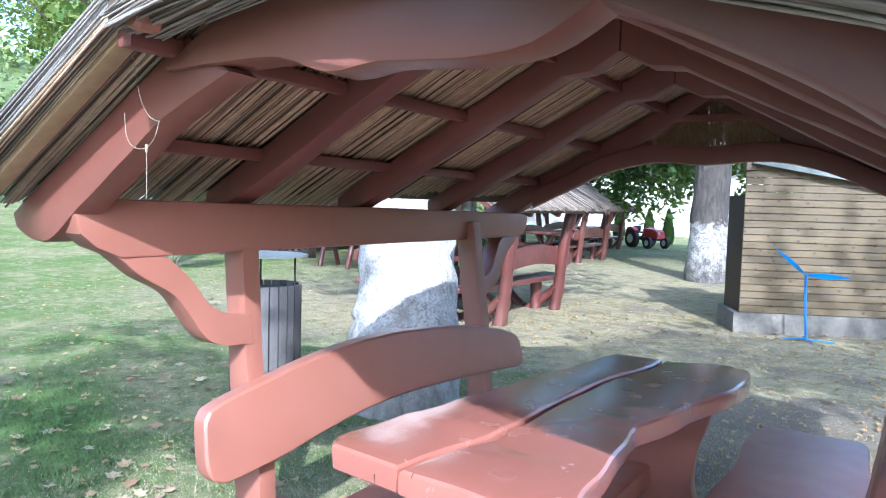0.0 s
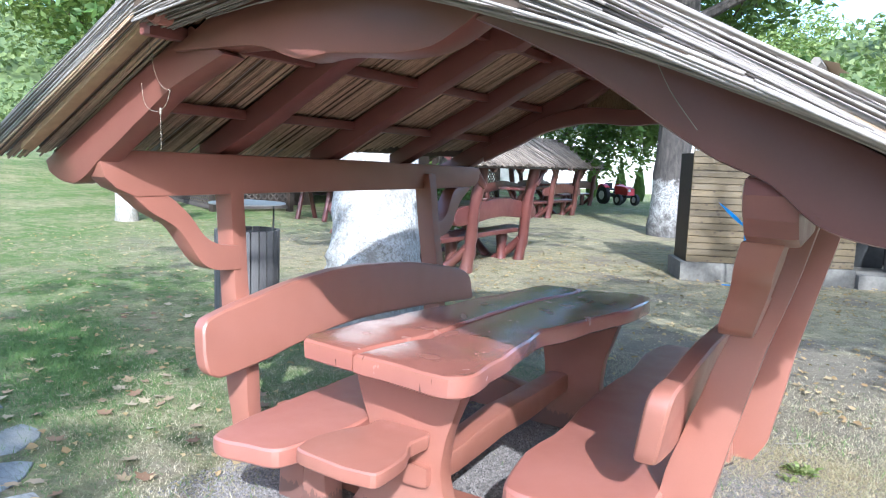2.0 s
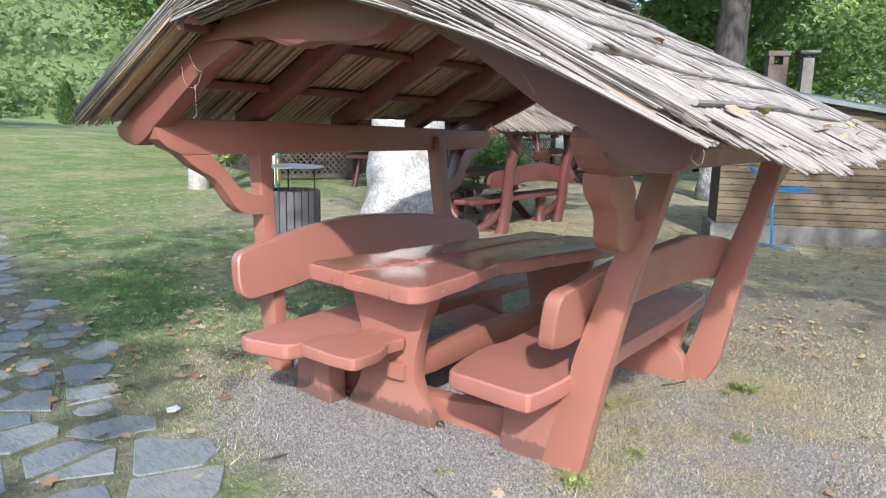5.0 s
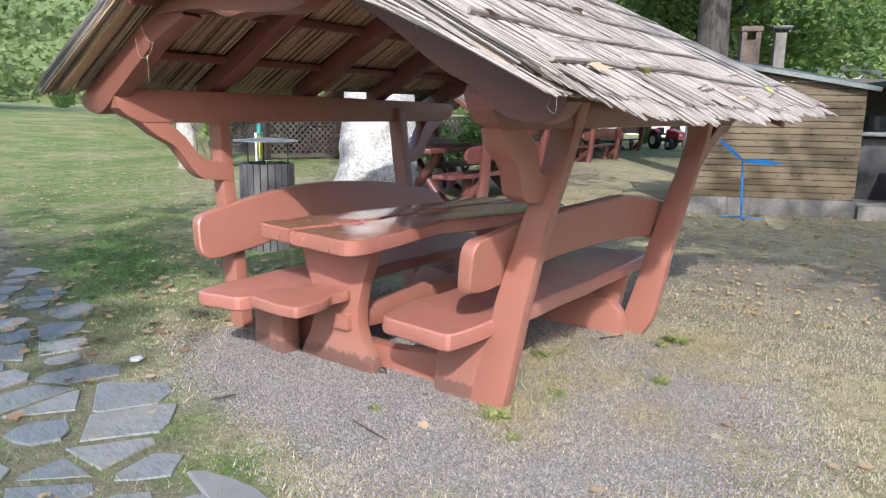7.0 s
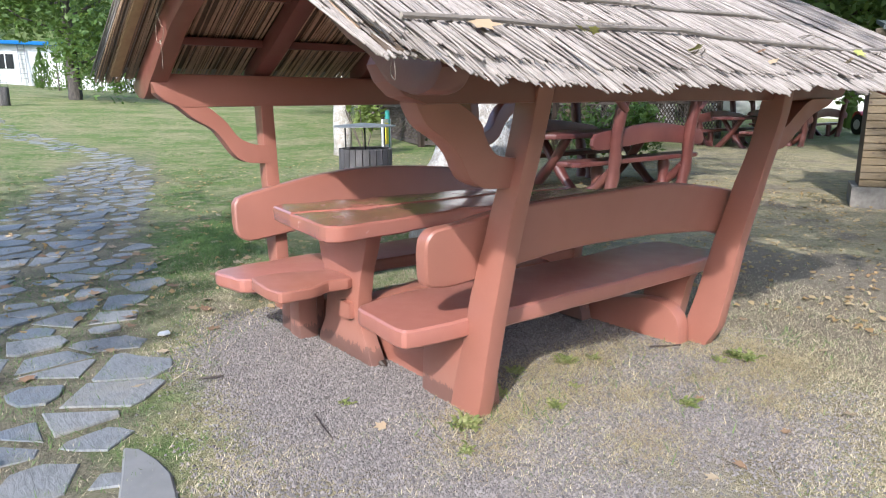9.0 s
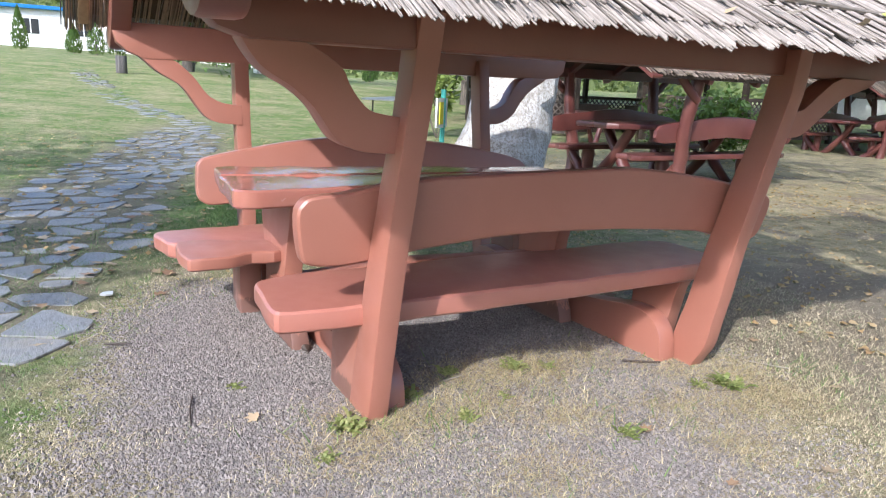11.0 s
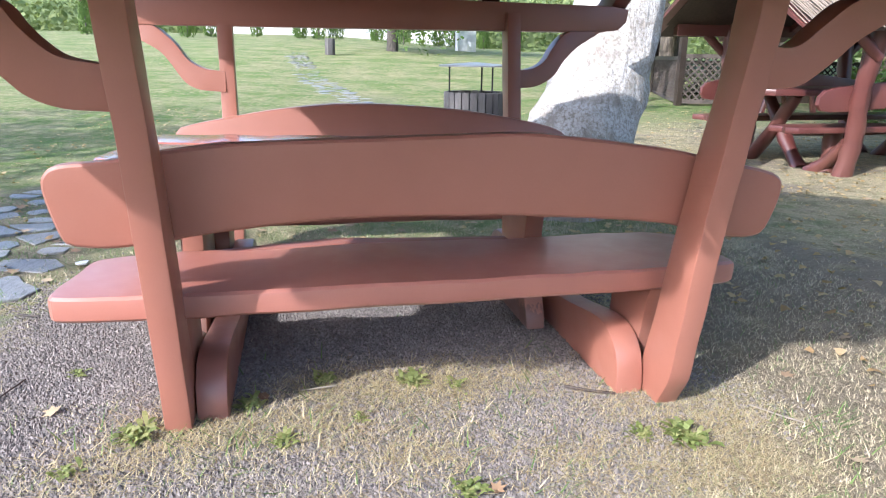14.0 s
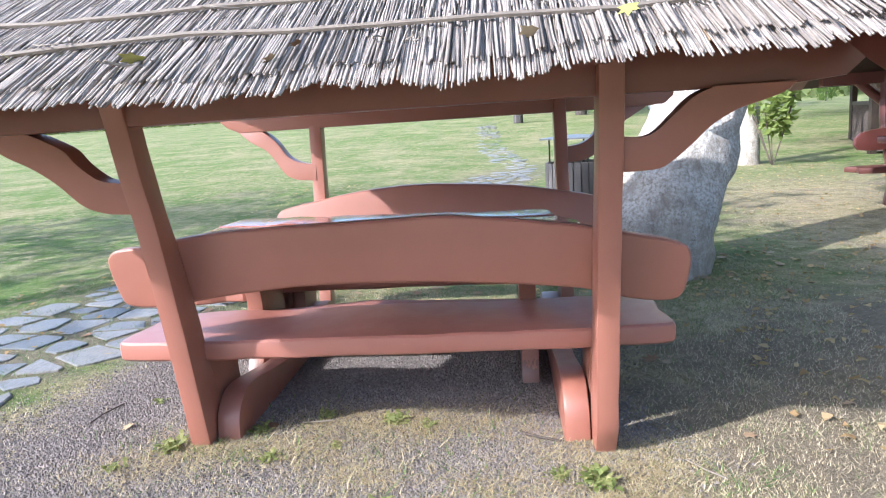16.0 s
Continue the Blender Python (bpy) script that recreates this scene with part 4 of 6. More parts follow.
def tree(name, loc, height, trunk_r, crown_r, bark, leaf, seed, label, lean=(0, 0), leaves=2600, size=0.16, low=0.45, category="tree", group="", wobble=0.12, bow=0.0):
    r = random.Random(seed)
    z0 = rise(loc[0], loc[1])
    t = thing(name, (loc[0], loc[1], z0), label, category, group)
    base = Vector((loc[0], loc[1], z0 - 0.1))
    h = height * 0.62
    pts = [base + Vector((lean[0] * k * h, lean[1] * k * h, k * h)) + (Vector((r.uniform(-1, 1), r.uniform(-1, 1), 0)) * trunk_r * wobble * 3 * k if k else Vector()) for k in (0, 0.12, 0.35, 0.65, 1.0)]
    if bow:
        # the foot sweeps over before the trunk rises
        pts = [base, base + Vector((-0.03, 0.06, 0.32)), base + Vector((-0.11, 0.19, 0.69)), base + Vector((-0.28, 0.445, 1.24)), base + Vector((-0.50, 0.72, 2.3))] + [p + Vector((-0.55, bow + 0.5, 0)) for p in pts[2:]]
    part("trunk", trunk_mesh(pts, [trunk_r * 1.22, trunk_r * 1.06, trunk_r * 0.9, trunk_r * 0.7, trunk_r * 0.4] if not bow else [trunk_r * k for k in (1.52, 1.38, 1.26, 1.13, 1.04, 0.9, 0.7, 0.4)], 24), bark, t)
    centres = []
    limbs = []
    for i in range(9):
        a = i * 2.4 + r.uniform(-0.4, 0.4)
        k = low + (1 - low) * i / 9
        s = base + Vector((lean[0], lean[1], 1)) * (k * h)
        e = s + Vector((math.cos(a), math.sin(a), r.uniform(0.25, 0.9))) * crown_r * r.uniform(0.55, 0.9)
        limbs.append(tube([s, (s + e) / 2 + Vector((0, 0, -0.06 * crown_r)), e], [trunk_r * 0.35, trunk_r * 0.22, trunk_r * 0.08], 6))
        centres += [(e, crown_r * r.uniform(0.3, 0.5)), ((s + e) / 2 + Vector((0, 0, 0.2)), crown_r * 0.28)]
    centres.append((base + Vector((lean[0] * h, lean[1] * h, height - crown_r * 0.4)), crown_r * 0.55))
    part("limb", joined(limbs), bark, t)
    v, f = crown_mesh(r, centres, leaves, size)
    raw("crown", [p - root_of(t) for p in v], f, leaf, t)
    return t


tree("plane_tree", (-2.72, 4.12), 13, 0.325, 4.5, LIMED, LEAF, 2, "large tree with a whitewashed trunk beside the shelter", (0.0, 0.035), 5000, 0.14, 0.62, bow=0.30)

# ---- rough surroundings ----
BIN = (-3.66, 3.66)
litter = thing("litter_bin", (*BIN, 0), "round litter bin of weathered grey wooden slats with a metal canopy", "litter bin")
part("liner", tube([(*BIN, 0.03), (*BIN, 0.80)], 0.225, 20), BLACK, litter)
slat = block((-0.029, -0.013, 0.0), (0.029, 0.013, 0.84), 0.005)
slat_mesh = mesh_of("slat", slat, GREYWOOD)
for i in range(24):
    a = 2 * math.pi * i / 24
    ob = new("slat", slat_mesh)
    ob.parent = litter
    ob.matrix_local = pose(0.25 * math.cos(a), 0.25 * math.sin(a), 0.0, rz=math.degrees(a) + 90)
for a in (0.5, 2.6, 4.7):
    p = (BIN[0] + 0.22 * math.cos(a), BIN[1] + 0.22 * math.sin(a))
    part("canopy_rod", tube([(*p, 0.7), (*p, 1.05)], 0.008, 6), IRON, litter)
part("canopy", tube([(*BIN, 1.05), (*BIN, 1.062), (*BIN, 1.085)], [0.31, 0.31, 0.04], 24), ZINC, litter)
litter.location.z = rise(*BIN)


# ---- flagstone path ----
PATHLINE = curve2([(1.2, -0.62), (-0.15, -0.27), (-1.1, 0.04), (-2.45, 0.42), (-4.4, 0.92), (-7.0, 1.70), (-9.7, 2.5), (-13.1, 3.35), (-16.0, 3.1), (-22.5, 2.6), (-38, 2.2)], 14, False)


PATH_XY = np.array([(p.x, p.y) for p in PATHLINE])
STONES = []


def near_path(x, y):
    d = PATH_XY - (x, y)
    return float(np.sqrt((d * d).sum(1).min()))


def on_stone(x, y):
    d = STONE_XY - (x, y)
    q = (d * d).sum(1)
    i = int(q.argmin())
    return q[i] < STONES[i][2] ** 2


CORNER = (0.03, 0.51)


def make_path():
    r = random.Random(11)
    path = thing("pavement", (0, 0, 0), "path of irregular grey slate flagstones set in the lawn", "path", kind="structure")
    line = PATHLINE
    run = [0.0]
    for a, b in zip(line, line[1:]):
        run.append(run[-1] + (b - a).length)

    def spot(s, t):
        i = max(k for k in range(len(run) - 1) if run[k] <= s)
        a, b = line[i], line[i + 1]
        d = (b - a).normalized()
        return a + d * (s - run[i]) + Vector((-d.y, d.x)) * t
    # crazy paving: each stone keeps clear of its neighbours by an uneven joint
    seeds, s = [], 0.05
    while s < run[-1] - 0.5:
        half = 0.80 if s < 6.5 else 0.70 if s < 14 else 0.45
        t = -half + 0.12 + r.uniform(0, 0.16)
        while t < half:
            if r.random() > (0.07 if s < 6 else 0.17):
                seeds.append((s + r.uniform(-0.09, 0.09), t + r.uniform(-0.05, 0.05)))
            t += r.uniform(0.20, 0.38)
        s += r.uniform(0.19, 0.30) if s < 14 else r.uniform(0.36, 0.52)
    far_v, far_f, count = [], [], 0
    for sa, ta in seeds:
        w = r.choice((0.10, 0.15, 0.20, 0.24, 0.30)) * r.uniform(0.85, 1.12) * (0.85 if sa > 6 else 1.0) * (0.8 if abs(ta) > 0.5 else 1.0)
        poly = [(sa + w * k * math.cos(a), ta + 1.15 * w * k * math.sin(a)) for a, k in ((i * 0.698 + r.uniform(-0.22, 0.22), r.uniform(0.68, 1.12)) for i in range(9))]
        for sb, tb in seeds:
            dx, dy = sb - sa, tb - ta
            dd = math.hypot(dx, dy)
            if dd < 1e-6 or dd > 0.75:
                continue
            lim = dd / 2 - r.choice((r.uniform(0.006, 0.018), r.uniform(0.014, 0.05)))
            ux, uy = dx / dd, dy / dd
            out = []
            for p, q in zip(poly, poly[1:] + poly[:1]):
                dp = (p[0] - sa) * ux + (p[1] - ta) * uy - lim
                dq = (q[0] - sa) * ux + (q[1] - ta) * uy - lim
                if dp <= 0:
                    out.append(p)
                if dp * dq < 0:
                    k = dp / (dp - dq)
                    out.append((p[0] + (q[0] - p[0]) * k, p[1] + (q[1] - p[1]) * k))
            poly = out
            if len(poly) < 3:
                break
        # drop slivers and corners that fall together
        poly = [p for i, p in enumerate(poly) if math.hypot(p[0] - poly[i - 1][0], p[1] - poly[i - 1][1]) > 0.022]
        if len(poly) < 4:
            continue
        pts = [spot(max(0.01, p[0]), p[1]) for p in poly]
        area = 0.5 * sum(p.x * q.y - q.x * p.y for p, q in zip(pts, pts[1:] + pts[:1]))
        if abs(area) < 0.008:
            continue
        if area < 0:
            pts.reverse()
        c = sum(pts, Vector((0, 0))) / len(pts)
        z = rise(c.x, c.y) + r.uniform(0.002, 0.011)
        STONES.append((c.x, c.y, 0.8 * min((p - c).length for p in pts)))
        if count < 295:
            bm = slab([(p.x - c.x, p.y - c.y) for p in pts], "z", -0.04, 0.0, 0.004, 0.003, 1)
            ob = new("flagstone", mesh_of("flagstone", bm, SLATE, 0))
            ob.parent = path
            ob.matrix_local = pose(c.x, c.y, z, r.uniform(-0.7, 0.7), r.uniform(-0.7, 0.7), 0)
            count += 1
        else:
            k, n = len(far_v), len(pts)
            far_v += [(p.x, p.y, z) for p in pts] + [(p.x, p.y, z - 0.05) for p in pts]
            far_f.append(tuple(range(k, k + n)))
            far_f += [(k + i, k + n + i, k + n + (i + 1) % n, k + (i + 1) % n) for i in range(n)]
    # one pale slab at the path's near corner
    bm = slab([(-0.294, 0.027), (-0.116, -0.025), (0.04, -0.07), (0.20, -0.10), (0.27, -0.02), (0.288, 0.05), (0.14, 0.085), (0.0, 0.108), (-0.13, 0.10), (-0.248, 0.073)], "z", -0.05, 0.0, 0.008, 0.004, 1)
    ob = new("flagstone", mesh_of("flagstone", bm, PALESLATE, 0))
    ob.parent = path
    ob.matrix_local = pose(*CORNER, rise(*CORNER) + 0.012)
    if far_v:
        tagged(raw("far_flagstones", far_v, far_f, SLATE, path), kind="stuff")


make_path()
STONE_XY = np.array([q[:2] for q in STONES])

# ---- neighbouring log shelters ----


def log(pts, r0, r1, mat, parent, name="log", seed=0, sides=10, label=""):
    q = curve2(pts, 4, False)
    rr = random.Random(seed)
    rad = [(r0 + (r1 - r0) * i / (len(q) - 1)) * rr.uniform(0.9, 1.12) for i in range(len(q))]
    return part(name, tube(q, rad, sides, True, 0.10), mat, parent, label, 40)


def log_shelter(m, paint, dark, label, seed):
    """A shelter of round logs over a table and two benches; local x across, y along the ridge."""
    r = random.Random(seed)
    sh = thing("log_shelter", (0, 0, 0), label, "picnic shelter", "log picnic shelters")
    for sx in (1, -1):
        for y in (0.0, 1.36):
            x0, x1 = sx * 0.98, sx * 1.19
            log([(x0 - sx * 0.02, y, -0.05), (x0 + sx * 0.03, y + 0.03, 0.35), (x0 + sx * 0.10, y - 0.02, 0.8), (x1, y, 1.36)], 0.085, 0.07, paint, sh, "post", seed + int(sx * 3 + y * 5))
            log([(x0 - sx * 0.42, y - 0.04, -0.03), (x0 - sx * 0.22, y, 0.10), (x0 + sx * 0.0, y, 0.30)], 0.07, 0.06, paint, sh, "stay", seed + 7)
            log([(x1, y, 1.06), (x1, y + (0.28 if y else -0.28), 1.34)], 0.045, 0.045, paint, sh, "brace", seed)
        part("eave_beam", bar((sx * 1.19, -0.6, 1.36), (sx * 1.19, 1.90, 1.36), 0.11, 0.13, 0.02), paint, sh)
        part("bench_back", slab([tuple(p) for p in curve2([(-0.32, 0.60), (-0.30, 0.78), (0.1, 0.84), (0.68, 0.90), (1.25, 0.84), (1.66, 0.76), (1.68, 0.58), (1.3, 0.60), (0.68, 0.65), (0.05, 0.60)], 3)], "x", sx * 1.0 - 0.03, sx * 1.0 + 0.03, 0.015), paint, sh)
        part("bench_seat", slab([tuple(p) for p in curve2([(sx * 0.88, -0.4), (sx * 0.7, -0.44), (sx * 0.5, -0.38), (sx * 0.52, 0.68), (sx * 0.5, 1.75), (sx * 0.7, 1.8), (sx * 0.9, 1.74), (sx * 0.88, 0.68)], 3)], "z", 0.38, 0.44, 0.015), paint, sh)
        for y in (0.05, 1.3):
            log([(sx * 0.7, y, -0.03), (sx * 0.7, y, 0.385)], 0.08, 0.075, paint, sh, "bench_leg", seed + 1)
        part("roof_board", slab([(sx * 1.40, 1.33), (0, 2.05), (0, 2.00), (sx * 1.39, 1.29)], "y", -0.72, 2.02, 0.0), dark, sh)
        th, tf = rods(r, [((sx * 0.02, y, 2.08 + r.uniform(0, 0.05)), (sx * (1.41 + r.uniform(-0.03, 0.05)), y + r.uniform(-0.06, 0.06), 1.33 + r.uniform(-0.02, 0.04)), 0.0065) for y in np.arange(-0.76, 2.06, 0.0065)], 4)
        raw("thatch", th, tf, LOGTHATCH, sh, smooth=True)
        part("barge_board", bar((sx * 1.42, -0.75, 1.29), (0, -0.75, 2.04), 0.035, 0.12, 0.01, (0, 1, 0)), paint, sh)
        part("barge_board", bar((sx * 1.42, 2.05, 1.29), (0, 2.05, 2.04), 0.035, 0.12, 0.01, (0, 1, 0)), paint, sh)
        for y in (0.0, 0.68, 1.36):
            part("rafter", bar((sx * 1.36, y, 1.27), (0, y, 1.97), 0.07, 0.07, 0.015, (0, 1, 0)), paint, sh)
    part("tabletop", slab([tuple(p) for p in curve2([(-0.40, -0.35), (0, -0.40), (0.40, -0.36), (0.42, 0.6), (0.39, 1.7), (0, 1.75), (-0.38, 1.72), (-0.42, 0.7)], 3)], "z", 0.70, 0.765, 0.015), paint, sh)
    for y in (-0.05, 1.4):
        for sx in (1, -1):
            log([(sx * 0.38, y + 0.04 * sx, -0.03), (0, y + 0.04 * sx, 0.34), (-sx * 0.30, y + 0.04 * sx, 0.71)], 0.07, 0.055, paint, sh, "table_leg", seed + int(sx))
    log([(0, -0.1, 0.33), (0.02, 0.6, 0.31), (0, 1.45, 0.33)], 0.05, 0.05, paint, sh, "stretcher", seed)
    sh.matrix_basis = m @ Matrix.Diagonal((1.0, 1.27, 1.08, 1))
    return sh


near_logs = log_shelter(pose(-4.72, 7.55, -0.03, rz=1), LOGRED, DARKWOOD, "small shelter of red varnished logs with table and benches", 21)
copy_thing(near_logs, pose(-7.80, 17.7, -0.05, rz=-2))
copy_thing(near_logs, pose(-9.3, 23.4, -0.05, rz=-3))

# ---- lattice pavilion ----
def lattice(a, b, z0, z1, parent, mat, pitch=0.16):
    """A framed panel of crossed laths between two ground points."""
    a, b = Vector((*a, 0)), Vector((*b, 0))
    e = (b - a).normalized()
    L, H = (b - a).length, z1 - z0
    n = Vector((-e.y, e.x, 0))
    bits = []
    k = -H
    while k < L:
        for sg, off in ((1, 0.012), (-1, -0.012)):
            s0, s1 = (k, k + H) if sg > 0 else (k + H, k)
            lo, hi = max(0, min(s0, s1)), min(L, max(s0, s1))
            if hi - lo > 0.02:
                def zz(s):
                    return z0 + ((s - k) if sg > 0 else (k + H - s))
                bits.append(bar(a + e * lo + n * off + Vector((0, 0, zz(lo))), a + e * hi + n * off + Vector((0, 0, zz(hi))), 0.035, 0.012, 0.0, tuple(n)))
        k += pitch
    part("lattice_panel", joined(bits), mat, parent, "", 0)
    for z in (z0, z1):
        part("rail", bar(a + Vector((0, 0, z)), b + Vector((0, 0, z)), 0.06, 0.09, 0.005), mat, parent)


GREYBROWN = material("grey brown lattice wood", plain((0.085, 0.066, 0.054), 0.3, 30, 0.2), 0.75)
pav = thing("lattice_pavilion", (-12, 14, 0), "dark open pavilion with grey-brown lattice panels", "pavilion")
front = [(-12.3, 10.6), (-11.6, 12.4), (-11.0, 14.2), (-10.2, 17.0), (-9.9, 20.5)]
for i, (p, q) in enumerate(zip(front, front[1:])):
    if i != 1:
        lattice(p, q, 0.16, 1.15, pav, GREYBROWN)
lattice((-12.3, 10.6), (-16.5, 12.2), 0.16, 1.1, pav, GREYBROWN)
lattice((-16.5, 12.2), (-14.5, 20.0), 0.16, 1.0, pav, GREYBROWN)
for p in front + [(-16.5, 12.2), (-15.5, 16.0), (-14.5, 20.5)]:
    part("post", bar((*p, 0.0), (*p, 2.3), 0.13, 0.13, 0.01, (0, 1, 0)), DARKWOOD, pav)
roof = bmesh.new()
for x, y, z in ((-12.1, 9.6, 2.05), (-9.1, 21.2, 2.05), (-15.0, 22.0, 2.2), (-17.6, 11.2, 2.2), (-13.9, 15.5, 3.2)):
    roof.verts.new((x, y, z))
roof.verts.ensure_lookup_table()
rv = roof.verts
for f in ((0, 1, 4), (1, 2, 4), (2, 3, 4), (3, 0, 4)):
    roof.faces.new([rv[i] for i in f])
roof.faces.new([rv[i] for i in (3, 2, 1, 0)])
bmesh.ops.recalc_face_normals(roof, faces=roof.faces)
part("roof", roof, DARKWOOD, pav, "", 0)
for p in ((-13.2, 13.5), (-12.6, 16.5)):
    part("counter", block((p[0] - 0.5, p[1] - 1.0, 0.0), (p[0] + 0.5, p[1] + 1.0, 0.85), 0.01), DARKWOOD, pav)

# pale wooden chair and trestle table before the pavilion
chair = thing("slatted_chair", (-9.2, 12.9, 0), "pale brown wooden chair with a slatted back", "chair")
for dx in (-0.25, 0.25):
    part("back_post", bar((-9.2 + dx, 12.9, 0), (-9.2 + dx, 13.02, 1.15), 0.05, 0.05), PINE, chair)
    part("leg", bar((-9.2 + dx, 12.5, 0), (-9.2 + dx, 12.5, 0.45), 0.05, 0.05, 0.004, (0, 1, 0)), PINE, chair)
part("seat", block((-9.5, 12.45, 0.42), (-8.9, 12.95, 0.47)), PINE, chair)
for z in (0.75, 0.92, 1.08):
    part("slat", block((-9.5, 12.97, z), (-8.9, 13.0, z + 0.09)), PINE, chair)
trestle = thing("trestle_table", (-9.9, 11.6, 0), "brown wooden garden table with splayed legs", "table")
part("tabletop", slab([tuple(p) for p in curve2([(-10.6, 11.3), (-9.9, 11.2), (-9.2, 11.35), (-9.2, 11.9), (-9.9, 12.0), (-10.6, 11.9)], 3)], "z", 0.68, 0.74, 0.012), LOGRED, trestle)
for x in (-10.3, -9.5):
    for s in (1, -1):
        log([(x, 11.6 + s * 0.3, 0.0), (x, 11.6 + s * 0.1, 0.69)], 0.06, 0.05, LOGRED, trestle, "leg", 3)

# ---- wooden shed and open kitchen ----
SH0, SH1 = Vector((-1.27, 9.22, 0)), Vector((0.68, 10.13, 0))
d = (SH1 - SH0).normalized()
back = Vector((-d.y, d.x, 0))


def along(u, w, z):
    q = SH0 + d * u + back * w
    return Vector((q.x, q.y, z))


def wall_block(u0, u1, w0, w1, z0, z1, bevel=0.004):
    bm = block((u0, w0, z0), (u1, w1, z1), bevel)
    bm.transform(Matrix.Translation((SH0.x, SH0.y, 0)) @ Matrix((d, back, Vector((0, 0, 1)))).transposed().to_4x4())
    return bm


W = (SH1 - SH0).length
shed = thing("wooden_shed", tuple(along(1, 1, 0)), "yellow pine clad shed on a concrete plinth with a green roof", "shed")
part("plinth", wall_block(-0.07, W + 0.02, -0.03, 0.76, -0.1, 0.20), CONCRETE, shed)
part("wall", wall_block(0.0, W, 0.03, 0.72, 0.2, 1.66), DARKWOOD, shed)


def pent(u):
    return 2.06 - 0.172 * u


def board(u_end, z, top):
    """One cladding board, cut off along the slope of the roof."""
    out = [(0.0, z), (u_end if top < pent(u_end) else max(0.0, min(u_end, (2.06 - z) / 0.172)), z)]
    if top < pent(u_end):
        out += [(u_end, top), (0.0, top)]
    elif top < pent(0):
        out += [((2.06 - max(z, pent(u_end))) / 0.172, max(z, pent(u_end))), ((2.06 - top) / 0.172, top), (0.0, top)]
    else:
        out += [(0.0, pent(0))]
    bm = slab(out, "y", 0.0, 0.03, 0.005, 0.0, 1)
    bm.transform(Matrix.Translation((SH0.x, SH0.y, 0)) @ Matrix((d, back, Vector((0, 0, 1)))).transposed().to_4x4())
    return bm


for i in range(21):
    z = 0.205 + i * 0.088
    part("board", board(W, z, z + 0.082), PINE, shed)
part("beam_end", wall_block(-0.02, 0.09, -0.05, 0.06, pent(0) - 0.10, pent(0) - 0.005), PINE, shed)


def sheet(name, corners, thick, mat, parent):
    bm = bmesh.new()
    vs = [bm.verts.new(c) for c in corners]
    vs2 = [bm.verts.new(Vector(c) + Vector((0, 0, thick))) for c in corners]
    bm.faces.new(vs[::-1])
    bm.faces.new(vs2)
    n = len(vs)
    for i in range(n):
        bm.faces.new((vs[i], vs[(i + 1) % n], vs2[(i + 1) % n], vs2[i]))
    bmesh.ops.recalc_face_normals(bm, faces=bm.faces)
    return part(name, bm, mat, parent, "", 0)


sheet("roof", [along(0.06, -0.08, pent(0.06) + 0.0), along(W + 0.12, -0.08, pent(W + 0.12) + 0.0), along(W + 0.12, 1.25, pent(W + 0.12) + 0.17), along(0.06, 1.25, pent(0.06) + 0.17)], 0.05, ROOFGREEN, shed)
part("fascia", bar(along(0.05, -0.10, pent(0.05) + 0.02), along(W + 0.13, -0.10, pent(W + 0.13) + 0.02), 0.03, 0.06, 0.004), ROOFEDGE, shed)
CLAY = material("brown masonry", plain((0.13, 0.092, 0.072), 0.3, 30, 0.4), 0.9)
stack = thing("brick_chimney", tuple(along(0.81, 1.0, 1.85)), "small square brown masonry chimney with open cap on the shed roof", "chimney")
part("shaft", wall_block(0.68, 0.94, 0.87, 1.13, 1.80, 2.42), CLAY, stack)
for u in (0.68, 0.87):
    part("cap_pillar", wall_block(u, u + 0.07, 0.87, 1.13, 2.42, 2.54), CLAY, stack)
part("cap", wall_block(0.66, 0.96, 0.85, 1.15, 2.54, 2.61), CLAY, stack)
flue = thing("flue_pipe", tuple(along(1.22, 1.0, 1.8)), "square pale flue with a dark flat rain cap", "flue")
part("pipe", wall_block(1.15, 1.30, 0.92, 1.08, 1.72, 2.52), CONCRETE, flue)
part("rain_cap", wall_block(1.09, 1.36, 0.87, 1.13, 2.56, 2.62, 0.02), IRON, flue)
for u in (1.16, 1.27):
    part("cap_leg", wall_block(u, u + 0.02, 0.99, 1.01, 2.52, 2.56, 0.0), IRON, flue)

kitchen = thing("open_kitchen", tuple(along(3.6, 1, 0)), "open roofed barbecue kitchen with dark fittings", "outdoor kitchen")
part("slab", wall_block(W + 0.03, 6.0, -0.1, 4.0, -0.08, 0.14), CONCRETE, kitchen)
for u in (W + 1.9, W + 3.9):
    part("post", wall_block(u, u + 0.11, 0.2, 0.31, 0.14, 2.0), DARKWOOD, kitchen)
part("back_wall", wall_block(W + 0.03, 6.0, 3.6, 3.75, 0.14, 2.0), DARKWOOD, kitchen)
part("oven", wall_block(W + 0.25, W + 0.75, 0.8, 1.5, 0.14, 1.05, 0.02), IRON, kitchen)
part("oven", wall_block(W + 0.95, W + 1.6, 0.7, 1.5, 0.14, 0.95, 0.02), IRON, kitchen)
part("worktop", wall_block(W + 0.2, W + 1.75, 0.6, 1.55, 1.06, 1.12, 0.01), ZINC, kitchen)
part("hob_pot", tube([along(W + 0.5, 1.1, 1.12), along(W + 0.5, 1.1, 1.35)], 0.16, 14), IRON, kitchen)
part("block_wall", wall_block(W + 0.62, W + 0.85, -0.05, 0.5, 0.14, 0.75, 0.01), CONCRETE, kitchen)
